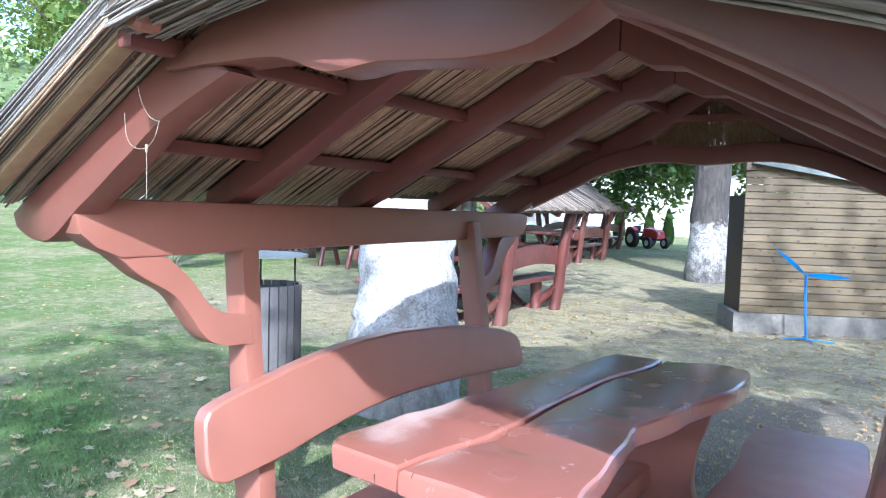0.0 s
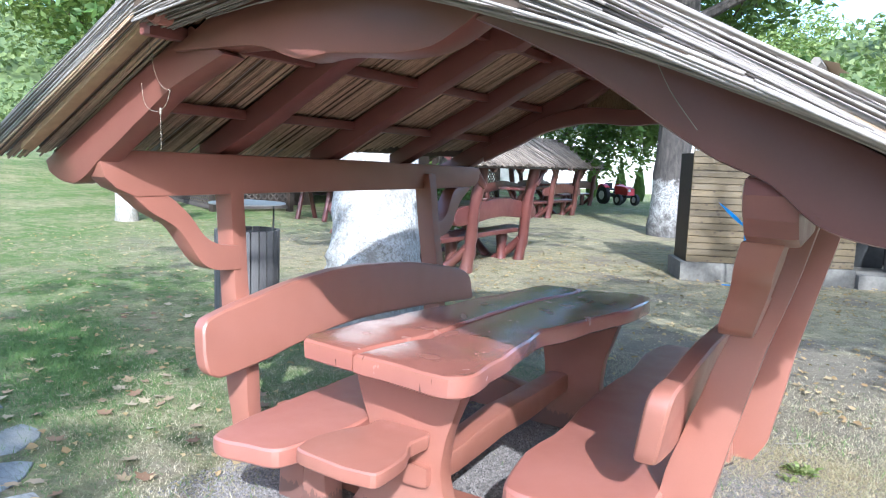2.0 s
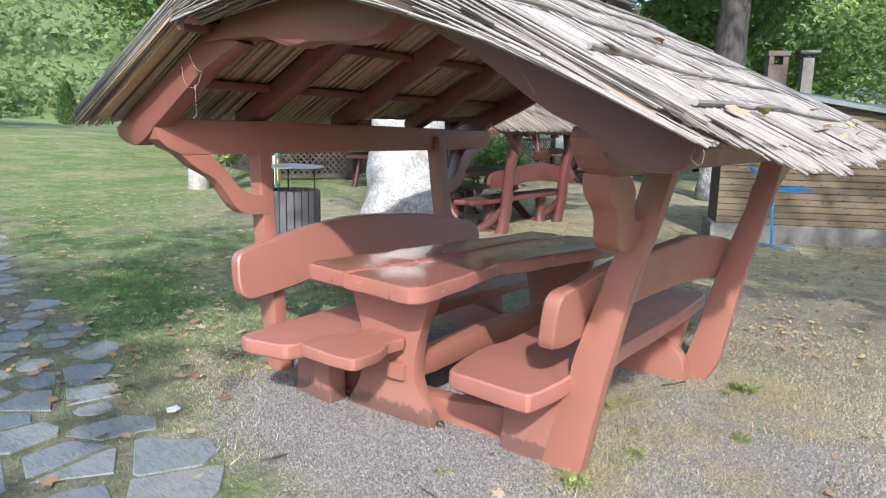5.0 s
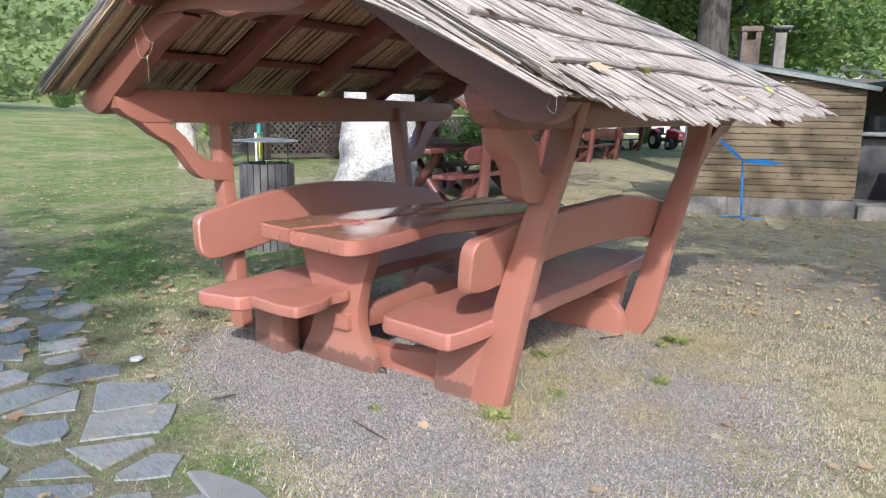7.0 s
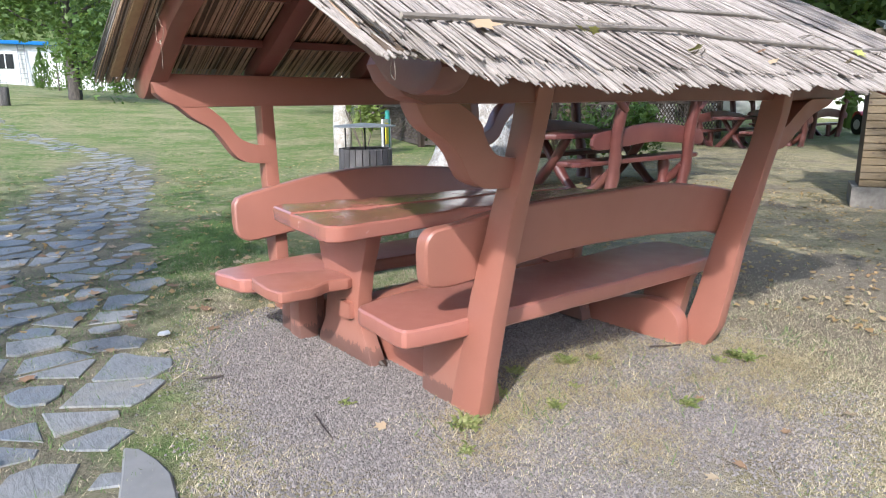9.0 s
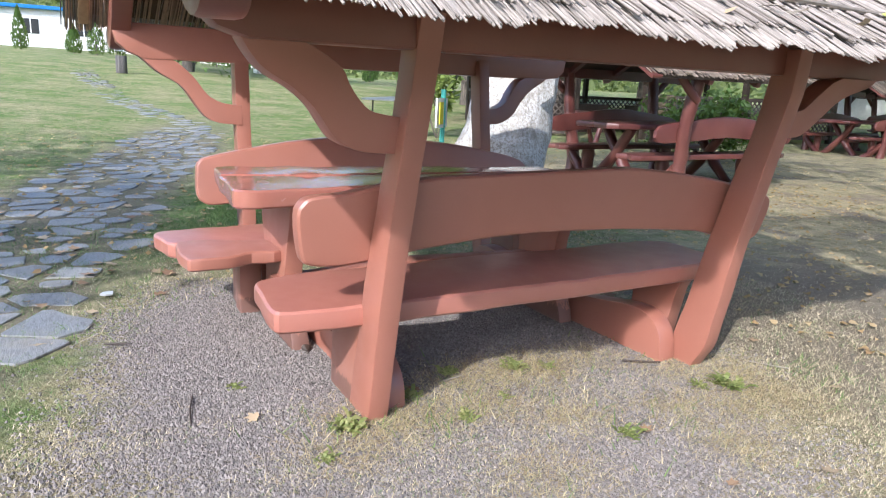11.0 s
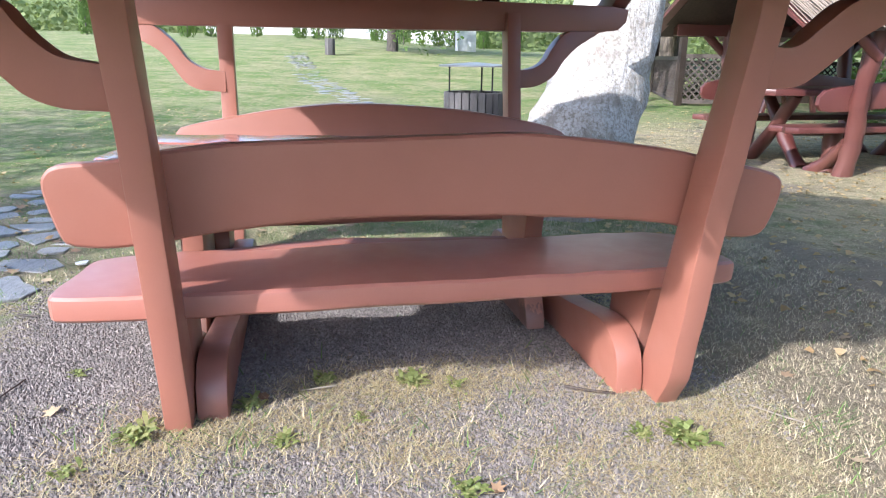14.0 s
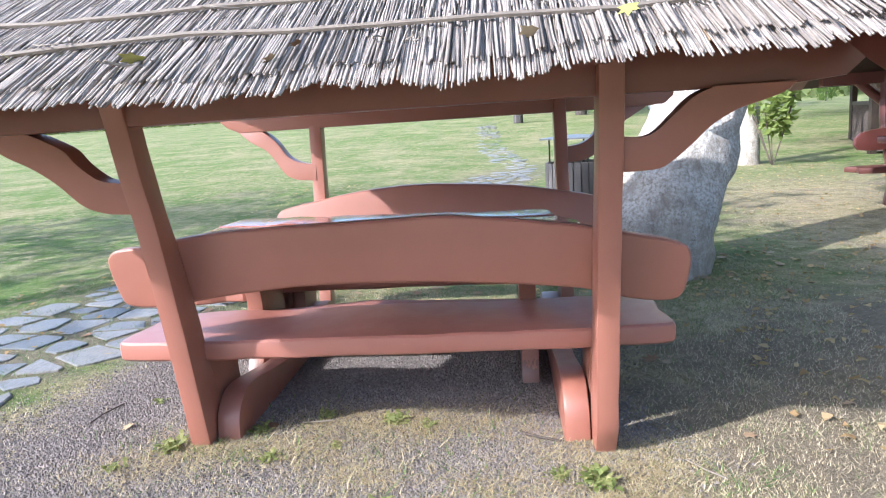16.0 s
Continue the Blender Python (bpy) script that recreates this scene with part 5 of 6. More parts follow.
sheet("roof", [along(W + 0.14, -0.4, pent(W) + 0.03), along(6.2, -0.4, 2.25), along(6.2, 4.0, 2.25), along(W + 0.14, 4.0, pent(W) + 0.03)], 0.07, ROOFGREEN, kitchen)
part("downpipe", tube([along(3.0, 0.4, 1.7), along(3.0, 0.4, 2.9)], 0.06, 10), ZINC, kitchen)

# blue two-bladed garden figure
prop = thing("blue_garden_windmill", (-0.50, 9.08, 0), "bright blue painted metal stand with two angled blades", "garden ornament")
base = Vector((-0.50, 9.08, -0.045))
part("pole", tube([base, base + Vector((-0.03, -0.01, 0.42)), base + Vector((-0.04, -0.02, 0.78))], 0.014, 8), BLUE, prop)
hub = base + Vector((-0.04, -0.02, 0.78))
for e, w in ((Vector((-0.31, -0.20, 0.30)), 0.075), (Vector((0.45, 0.28, -0.03)), 0.075)):
    up = Vector((0, -0.4, 1))
    pts = [hub + e * t + up.normalized() * (w * 0.5 * math.sin(math.pi * min(1, t * 0.9 + 0.1)) * sg) for sg in (1, -1) for t in ((0, 0.3, 0.6, 0.85, 1.0) if sg > 0 else (1.0, 0.85, 0.6, 0.3, 0))]
    bm = bmesh.new()
    f = [bm.verts.new(p) for p in pts]
    b2 = [bm.verts.new(p + Vector((0, 0.018, 0))) for p in pts]
    bm.faces.new(f)
    bm.faces.new(b2[::-1])
    for i in range(len(f)):
        bm.faces.new((f[i], f[(i + 1) % len(f)], b2[(i + 1) % len(f)], b2[i]))
    bmesh.ops.recalc_face_normals(bm, faces=bm.faces)
    part("blade", bm, BLUE, prop)
for a in (0.2, 1.8, 3.3, 5.0):
    part("foot", tube([base + Vector((0, 0, 0.025)), base + Vector((0.30 * math.cos(a), 0.22 * math.sin(a), 0.012))], 0.008, 6), BLUE, prop)

# ---- sign and posts on the lawn ----
sign = thing("notice_board", (-6.3, 5.6, 0), "white notice board with a yellow sticker on a teal pipe", "sign")
part("pipe", tube([(-6.25, 5.62, 0), (-6.25, 5.62, 1.12)], 0.035, 10), TEAL, sign)
part("board", bar((-6.08, 5.42, 0.80), (-6.30, 5.70, 0.80), 0.03, 0.40, 0.004), PALEGREY, sign)
part("sticker", bar((-6.055, 5.46, 0.80), (-6.13, 5.555, 0.80), 0.012, 0.3, 0.0), YELLOW, sign)

# ---- red compact tractor ----
tr = thing("compact_tractor", (-7.5, 27.0, 0), "small red tractor parked on the far drive", "tractor")


def tp(x, y, z):
    return Vector((-7.5 + x, 27.0 + y, z))


part("bonnet", slab([(-7.5 + a, b) for a, b in ((0.1, 0.55), (0.1, 1.05), (0.9, 1.0), (1.15, 0.9), (1.2, 0.55))], "y", 26.75, 27.25, 0.05), TRACTOR, tr)
part("chassis", block(tp(-0.9, -0.18, 0.4), tp(1.0, 0.18, 0.6), 0.02), IRON, tr)
for yy in (-0.55, 0.55):
    part("mudguard", slab([tuple(p) for p in curve2([(-8.35, 0.75), (-8.25, 1.0), (-7.95, 1.1), (-7.65, 0.95), (-7.68, 0.9), (-7.95, 1.03), (-8.2, 0.92)], 3)], "y", 27.0 + yy - 0.14, 27.0 + yy + 0.14, 0.0), TRACTOR, tr)
    for x, rad, w in ((-0.45, 0.48, 0.13), (0.85, 0.30, 0.09)):
        wheel = part("tyre", tube([tp(x, yy - w, rad), tp(x, yy - w * 0.9, rad), tp(x, yy + w * 0.9, rad), tp(x, yy + w, rad)], [rad * 0.85, rad, rad, rad * 0.85], 20), TIREBLACK, tr)
        part("rim", tube([tp(x, yy - w - 0.01, rad), tp(x, yy + w + 0.01, rad)], rad * 0.5, 14), PALEGREY, wheel, "pale grey rim")
part("driver_seat", block(tp(-0.75, -0.22, 0.75), tp(-0.35, 0.22, 0.85), 0.03), BLACK, tr)
part("seat_back", block(tp(-0.82, -0.22, 0.8), tp(-0.72, 0.22, 1.15), 0.03), BLACK, tr)
part("steering_wheel", tube([tp(0.05 + 0.05 * math.sin(a * 0.628), 0.18 * math.cos(a * 0.628), 1.12 + 0.16 * math.sin(a * 0.628)) for a in range(11)], 0.015, 6), BLACK, tr)
part("headlight", tube([tp(1.18, -0.14, 0.8), tp(1.23, -0.14, 0.8)], 0.07, 10), PALEGREY, tr)

tr.matrix_basis = pose(-7.85, 27.2, -0.04, rz=-35) @ Matrix.Diagonal((0.75, 0.75, 0.75, 1))

# ---- trees ----
tree("tree", (-3.0, 15.4), 15, 0.37, 5.5, LIMED_LOW, LEAF, 5, "tall tree whitewashed at the foot beside the shed", (0, 0), 14000, 0.13, 0.5)
tree("tree", (-11.6, 7.9), 9, 0.19, 3.0, LIMED, LEAF_BRIGHT, 6, "small whitewashed tree with green shoots on the lawn", (0, 0), 3000, 0.12, 0.72)


def shoots(loc, n, seed, h):
    r = random.Random(seed)
    t = thing("sapling_shoots", (*loc, 0), "leafy green shoots at the foot of a whitewashed trunk", "shrub")
    part("stem", joined([tube([(loc[0], loc[1], 0), (loc[0] + r.uniform(-0.4, 0.4), loc[1] + r.uniform(-0.4, 0.4), h * r.uniform(0.6, 1))], 0.012, 5) for _ in range(7)]), BARK, t)
    v, f = crown_mesh(r, [((loc[0] + r.uniform(-0.35, 0.35), loc[1] + r.uniform(-0.35, 0.35), h * r.uniform(0.45, 1)), 0.3) for _ in range(7)], n, 0.10)
    raw("leaves", [p - root_of(t) for p in v], f, LEAF_BRIGHT, t)


shoots((-11.15, 8.2), 330, 4, 1.5)
# shrubs behind the log shelter
for k, (x, y, h) in enumerate(((-6.9, 11.6, 1.2),)):
    r = random.Random(30 + k)
    t = thing("shrub", (x, y, 0), "dense dark green shrub behind the log shelter", "shrub")
    part("stem", joined([tube([(x, y, 0), (x + r.uniform(-0.5, 0.5), y + r.uniform(-0.5, 0.5), h * 0.8)], 0.02, 5) for _ in range(6)]), BARK, t)
    v, f = crown_mesh(r, [((x + r.uniform(-0.6, 0.6), y + r.uniform(-0.5, 0.5), h * r.uniform(0.3, 0.8)), 0.5) for _ in range(8)], 2200, 0.07)
    raw("leaves", [p - root_of(t) for p in v], f, LEAF, t)

big_left = ((-24, 16.7, 17, 7.5, LEAF_BRIGHT), (-33, 22, 19, 8.5, LEAF), (-27, 30, 18, 8.0, LEAF), (-42, 8, 15, 7, LEAF), (-20, 34, 12, 6, LEAF_BRIGHT), (-24, 44, 13, 6, LEAF), (4.5, 62, 12, 6, LEAF_BRIGHT), (-9, 56, 17, 7, LEAF_BRIGHT), (-18, 17, 15, 6.5, LEAF), (-15, 25, 15, 6.5, LEAF))
for k, (x, y, h, cr, lf) in enumerate(big_left):
    tree("tree", (x, y), h, 0.32, cr, LIMED_LOW if k % 2 else BARK, lf, 50 + k, "broad leafy park tree at the edge of the lawn", (0, 0), 34000 if k < 1 else 16000, 0.14 if k < 1 else 0.18, 0.28 if k < 1 else 0.22, group="park trees")
low_tree = tree("tree", (-4.3, 20.8), 9, 0.24, 4.4, BARK, LEAF, 64, "leafy tree with low hanging branches behind the shelters", (0, 0), 13000, 0.13, 0.32)
bough(low_tree, BARK, LEAF, [(-8.6, 20.6, 3.0), (-8.0, 20.2, 2.0), (-7.4, 20.9, 3.3), (-7.0, 20.3, 1.75), (-6.5, 20.6, 2.5), (-6.1, 20.2, 1.65), (-5.7, 20.5, 3.2), (-5.3, 20.1, 1.8), (-5.0, 20.4, 2.6), (-6.7, 20.2, 3.9), (-5.6, 20.3, 4.1), (-7.8, 20.5, 4.1)], (-4.3, 20.8, 3.6), 88, 5200, 0.11)
# unseen trees added to cast shade: two south of the path, one east
tree("tree", (-2.2, -8.5), 11, 0.3, 4.0, BARK, LEAF, 44, "unseen leafy tree added to shade the lawn by the path", (0, 0), 1500, 0.2, 0.5)
tree("tree", (1.0, -5.2), 10.5, 0.25, 2.4, BARK, LEAF, 45, "unseen leafy tree added to shade the lawn by the path", (0, 0), 800, 0.2, 0.7)
tree("tree", (6.7, 0.4), 11, 0.28, 3.3, BARK, LEAF, 46, "unseen leafy tree added to shade the trodden ground by the shed", (0, 0), 2600, 0.2, 0.68)
# feathery tree that overhangs from behind the shed
tree("locust_tree", (5.2, 13.5), 12, 0.3, 6.0, BARK, PLANE_LEAF, 71, "tree with dark feathery foliage hanging over the shed", (-0.1, 0), 9000, 0.075, 0.4)


def cypress(loc, h, w, seed):
    r = random.Random(seed)
    z0 = rise(*loc)
    t = thing("cypress", (*loc, z0), "slender dark green columnar cypress", "cypress tree", "columnar cypresses")
    part("trunk", tube([(*loc, z0), (*loc, z0 + h * 0.5)], 0.05, 6), BARK, t)
    vs, fs = [], []
    for _ in range(700):
        k = r.random()
        rad = w * (1 - k ** 2.2) * r.uniform(0.75, 1.05) * (0.75 + 0.25 * min(1, k * 5))
        a = r.uniform(0, 6.283)
        p = Vector((rad * math.cos(a), rad * math.sin(a), 0.08 + k * h))
        u = Vector((math.cos(a) * 0.3, math.sin(a) * 0.3, 1)).normalized() * 0.17
        s = Vector((-math.sin(a), math.cos(a), r.uniform(-0.3, 0.3))) * 0.06
        b = len(vs)
        vs += [p - u * 0.4, p + s, p + u, p - s]
        fs.append((b, b + 1, b + 2, b + 3))
    raw("crown", vs, fs, NEEDLE, t)
    return t


r = random.Random(8)
spots = [(-7.75, 30.0, 1.40, 0.26), (-9.9, 30.0, 1.5, 0.28), (-8.76, 30.6, 1.35, 0.26), (-57, 26, 3.2, 0.8), (-51, 23.5, 3.0, 0.8)]
spots += [(-58 + r.uniform(-2, 2), y, r.uniform(2.0, 3.2), r.uniform(0.6, 0.85)) for y in (-14, -11, -6, -4.5, -1, 2.5, 4, 5.5, 9, 14, 15.5, 18, 20.5, 29)]
spots += [(-56, y, 7.0, 0.95) for y in (9.5, 10.8, 12.4)]
for k, (x, y, h, w) in enumerate(spots):
    cypress((x, y), h, w, 90 + k)

# second litter bin far on the lawn
copy_thing(litter, pose(-36, 3.9, rise(-36, 3.9), rz=40))

# ---- distance: white buildings, drive, wooded slopes ----
house = thing("white_building", (-68, 6, rise(-68, 6)), "long low white building with a blue-edged flat roof", "building")
zb = rise(-68, 6)
part("wall", block((-74, -6, zb - 0.5), (-68, 12, zb + 3.2), 0.02), PLASTER, house)
part("roof", block((-74.5, -6.5, zb + 3.2), (-67.5, 12.5, zb + 3.5), 0.02), BLUE, house)
for y in (-4, -1, 3, 7):
    win = part("window", block((-67.99, y, zb + 1.2), (-67.95, y + 1.2, zb + 2.4), 0.0), IRON, house)
    part("mullion", block((-67.948, y + 0.56, zb + 1.2), (-67.92, y + 0.64, zb + 2.4), 0.0), PLASTER, win)
part("ladder", joined([bar((-67.7, 8.6 + k * 0.5, zb), (-67.9, 8.6 + k * 0.5, zb + 3.4), 0.06, 0.06, 0, (0, 1, 0)) for k in (0, 1)] + [bar((-67.8, 8.6, zb + 0.4 + 0.4 * i), (-67.8, 9.1, zb + 0.4 + 0.4 * i), 0.04, 0.04, 0) for i in range(8)]), ZINC, house)
hall = thing("white_hall", (-10, 40, 0), "white rendered hall wall beyond the drive", "building")
part("wall", block((-22, 40, -0.3), (-3, 48, 3.6), 0.02), PLASTER, hall)
part("roof", block((-22.4, 39.6, 3.6), (-2.6, 48.4, 3.9), 0.02), ROOFGREEN, hall)
wallob = thing("white_garden_wall", (-66, 30, rise(-66, 30)), "low white wall at the far end of the lawn", "wall", kind="structure")
part("wall", block((-66.3, 13, 0.5), (-66, 18, rise(-66, 16) + 1.3), 0.02), PLASTER, wallob)
CX, CY = -48.0, 14.1
zc = rise(CX, CY)
cabinet = thing("white_cabinet", (CX, CY, zc), "plain white metal cabinet standing on the lawn", "cabinet")
part("body", block((CX - 0.5, CY - 0.65, zc - 0.05), (CX + 0.5, CY + 0.65, zc + 1.65), 0.02), PLASTER, cabinet)
part("lid", block((CX - 0.54, CY - 0.69, zc + 1.65), (CX + 0.54, CY + 0.69, zc + 1.70), 0.01), PLASTER, cabinet)
for dy in (-0.62, 0.01):
    part("door", block((CX + 0.5, CY + dy, zc + 0.08), (CX + 0.52, CY + dy + 0.6, zc + 1.6), 0.004), PLASTER, cabinet)


def woods():
    """Wooded slopes all round, far behind the rest."""
    rr = random.Random(77)
    verts, faces = [], []
    for i in range(240):
        a = 2 * math.pi * i / 240
        for row, (dist, base_, size) in enumerate(((88, 0.0, 5.5), (105, 6, 7), (128, 13, 8.5))):
            dd = dist + rr.uniform(-5, 5)
            cx, cy = dd * math.cos(a + rr.uniform(-0.01, 0.01)), dd * math.sin(a)
            east_fade = 1.0 if cx < 40 else 0.75
            cz = base_ * east_fade + size * 0.75
            for _ in range(230):
                v = Vector((rr.gauss(0, 1), rr.gauss(0, 1), rr.gauss(0, 1))).normalized()
                p = Vector((cx, cy, cz)) + Vector((v.x * size * 0.62, v.y * size * 0.62, v.z * size * 0.8)) * rr.uniform(0.8, 1.05)
                u = Vector((rr.gauss(0, 1), rr.gauss(0, 1), rr.gauss(0, 0.7))).normalized() * size * 0.075
                w = u.cross(v).normalized() * size * 0.045
                b = len(verts)
                verts += [p - u, p - w, p + u, p + w]
                faces.append((b, b + 1, b + 2, b + 3))
    tagged(raw("woods", verts, faces, WOODS), "dense leafy woods on the slopes round the park", "woods", kind="stuff")
    hv, hf = [], []
    for i in range(96):
        a = 2 * math.pi * i / 96
        for dist, z in ((84, -1), (100, 9), (135, 24), (190, 26)):
            hv.append((dist * math.cos(a), dist * math.sin(a), z))
    for i in range(96):
        for k in range(3):
            j = (i + 1) % 96
            hf.append((i * 4 + k, j * 4 + k, j * 4 + k + 1, i * 4 + k + 1))
    tagged(raw("backdrop", hv, hf, WOODS, smooth=True), "shaded wooded hillside behind the trees", "hill", kind="structure")


woods()

# ---- loose cover of the ground ----
def gravel_amount(x, y):
    gx, gy = abs((x + 0.15) / 1.40), abs((y - 2.15) / 1.30)
    return gx ** 3 + gy ** 3


def scatter_gravel():
    r = random.Random(3)
    vs, fs = [], []
    octa = ((1, 0, 0), (0, 1, 0), (-1, 0, 0), (0, -1, 0), (0, 0, 0.8))
    n = 0
    while n < 150000:
        x, y = r.uniform(-1.7, 2.0), r.uniform(0.4, 4.6)
        g = gravel_amount(x, y) + r.gauss(0, 0.35) + 1.1 * noise.noise(Vector((x * 1.7, y * 1.7, 8)))
        if g > 1.0:
            continue
        if near_path(x, y) < 0.75:
            continue
        s = 0.0030 + 0.0078 * r.random() ** 2.4
        a = r.uniform(0, 6.28)
        c, q = math.cos(a), math.sin(a)
        e = r.uniform(0.55, 1.0)
        tip = (r.uniform(-0.4, 0.4), r.uniform(-0.4, 0.4))
        b = len(vs)
        z0 = rise(x, y)
        for o in octa:
            px, py = (o[0] + (tip[0] if o[2] else r.uniform(-0.25, 0.25))) * s, (o[1] + (tip[1] if o[2] else r.uniform(-0.25, 0.25))) * s * e
            vs.append((x + c * px - q * py, y + q * px + c * py, z0 + o[2] * s * r.uniform(0.7, 1.3)))
        fs += [(b, b + 1, b + 4), (b + 1, b + 2, b + 4), (b + 2, b + 3, b + 4), (b + 3, b, b + 4)]
        n += 1

    def build(nn, b):
        nn.put(nn.ramp(nn.island(), [(0.0, (0.100, 0.087, 0.080)), (0.5, (0.160, 0.139, 0.128)), (1.0, (0.245, 0.217, 0.200))]), b.inputs["Base Color"])
    tagged(raw("gravel", vs, fs, material("gravel chips", build, 0.85)), "loose grey gravel chips round the shelter", "gravel", kind="stuff")


def scatter_grass():
    r = random.Random(5)
    green, straw = ([], []), ([], [])

    def blade(store, x, y, h, w):
        vs, fs = store
        a = r.uniform(0, 6.28)
        lean = r.uniform(0.4, 2.4) * h
        z = rise(x, y)
        b = len(vs)
        dx, dy = math.cos(a), math.sin(a)
        vs += [(x - dy * w, y + dx * w, z), (x + dy * w, y - dx * w, z), (x + dx * lean, y + dy * lean, z + h)]
        fs.append((b, b + 1, b + 2))
    n = 0
    while n < 240000:
        if r.random() < 0.72:
            x, y = r.uniform(-3.4, 3.2), r.uniform(-0.7, 5.0)
        else:
            x, y = r.uniform(-9, 3.2), r.uniform(-0.6, 9)
        n += 1
        pnoise = noise.noise(Vector((x * 0.9, y * 0.9, 3)))
        bed = gravel_amount(x, y) + 0.6 * pnoise + r.gauss(0, 0.22)
        if bed < 1.1 and r.random() > (0.14 if bed > 0.75 else 0.02):
            continue
        if near_path(x, y) < 0.95 and (on_stone(x, y) or r.random() < 0.55):
            continue
        eastness = max((x + 2.2) * 0.6, (y - 5.0) * 0.5) + pnoise * 1.3 - 1.6 * min(1, max(0, 1.5 - y)) * min(1, max(0, 1.0 - x))
        if r.random() < (0.15 if eastness < -0.6 else 0.93 if eastness > 0.4 else 0.55):
            blade(straw, x, y, r.uniform(0.005, 0.020), r.uniform(0.0009, 0.0018))
        else:
            blade(green, x, y, r.uniform(0.010, 0.030), r.uniform(0.0011, 0.0022))
    for _ in range(13000):
        u, v = r.gauss(0, 0.75), r.gauss(0, 0.36)
        x, y = -4.1 + 0.86 * u - 0.5 * v, 2.35 - 0.5 * u * 0.6 + 0.86 * v
        if near_path(x, y) > 0.75:
            blade(green, x, y, r.uniform(0.018, 0.042), r.uniform(0.0014, 0.0026))
    for _ in range(110000):
        x, y = r.uniform(0.1, 2.7), r.uniform(-0.1, 4.6)
        tuft = noise.noise(Vector((x * 4.0, y * 4.0, 5))) + 0.6 * noise.noise(Vector((x * 1.3, y * 1.3, 9)))
        if near_path(x, y) < 0.7 or tuft + r.gauss(0, 0.18) < 0.08:
            continue
        blade(straw if r.random() < 0.8 else green, x, y, r.uniform(0.004, 0.014), r.uniform(0.0009, 0.0018))
    # tufts of weeds by the feet of the shelter
    for cx, cy, k, sp in ((0.42, 1.95, 90, 0.10), (0.62, 2.75, 70, 0.12), (0.15, 2.15, 60, 0.12), (0.65, 3.75, 90, 0.13), (0.3, 2.55, 60, 0.12), (0.9, 2.5, 60, 0.2), (0.35, 1.6, 40, 0.1), (-1.35, 1.25, 80, 0.15), (-0.95, 0.95, 60, 0.12), (0.12, 3.0, 50, 0.15)):
        for _ in range(k):
            blade(green if r.random() < 0.65 else straw, r.gauss(cx, sp), r.gauss(cy, sp), r.uniform(0.015, 0.045), 0.0028)

    def mat(name, a, b_):
        def build(nn, b):
            nn.put(nn.mix(nn.island(), a, b_), b.inputs["Base Color"])
        return material(name, build, 0.7)
    tagged(raw("grass", *green, mat("grass blades", (0.050, 0.104, 0.018), (0.140, 0.215, 0.050))), "short green grass blades", "grass", kind="stuff")
    tagged(raw("straw", *straw, mat("dry grass blades", (0.35, 0.285, 0.165), (0.60, 0.515, 0.345))), "dry straw-coloured grass", "grass", kind="stuff")


def leaf_mesh(seed):
    """A five-lobed leaf, gently cupped and curled at the tips."""
    r = random.Random(seed)
    bm = bmesh.new()
    c = bm.verts.new((-0.2, 0, 0.0))
    lobes = ((0, 1.0), (0.42, 0.52), (0.85, 0.85), (1.3, 0.45), (1.85, 0.62), (2.6, 0.35), (3.14, 0.42), (-2.6, 0.35), (-1.85, 0.62), (-1.3, 0.45), (-0.85, 0.85), (-0.42, 0.52))
    curl, fold = r.uniform(0.1, 0.4), r.uniform(-0.25, 0.35)
    ring = []
    for a, q in lobes:
        q *= r.uniform(0.85, 1.12)
        x, y = q * math.cos(a) - 0.1, q * math.sin(a)
        ring.append(bm.verts.new((x, y, curl * max(0.0, q - 0.45) * r.uniform(0.3, 1.0) + fold * abs(y) * 0.5 + 0.02)))
    for i in range(len(ring)):
        bm.faces.new((c, ring[i], ring[(i + 1) % len(ring)]))
    return mesh_of("dry_leaf", bm, DEADLEAF, 60)


def dead_nodes(n, b):
    n.put(n.ramp(n.random(), [(0.0, (0.20, 0.11, 0.06)), (0.4, (0.31, 0.20, 0.115)), (0.7, (0.36, 0.255, 0.15)), (1.0, (0.42, 0.335, 0.22))]), b.inputs["Base Color"])


DEADLEAF = material("dry leaf", dead_nodes, 0.9)


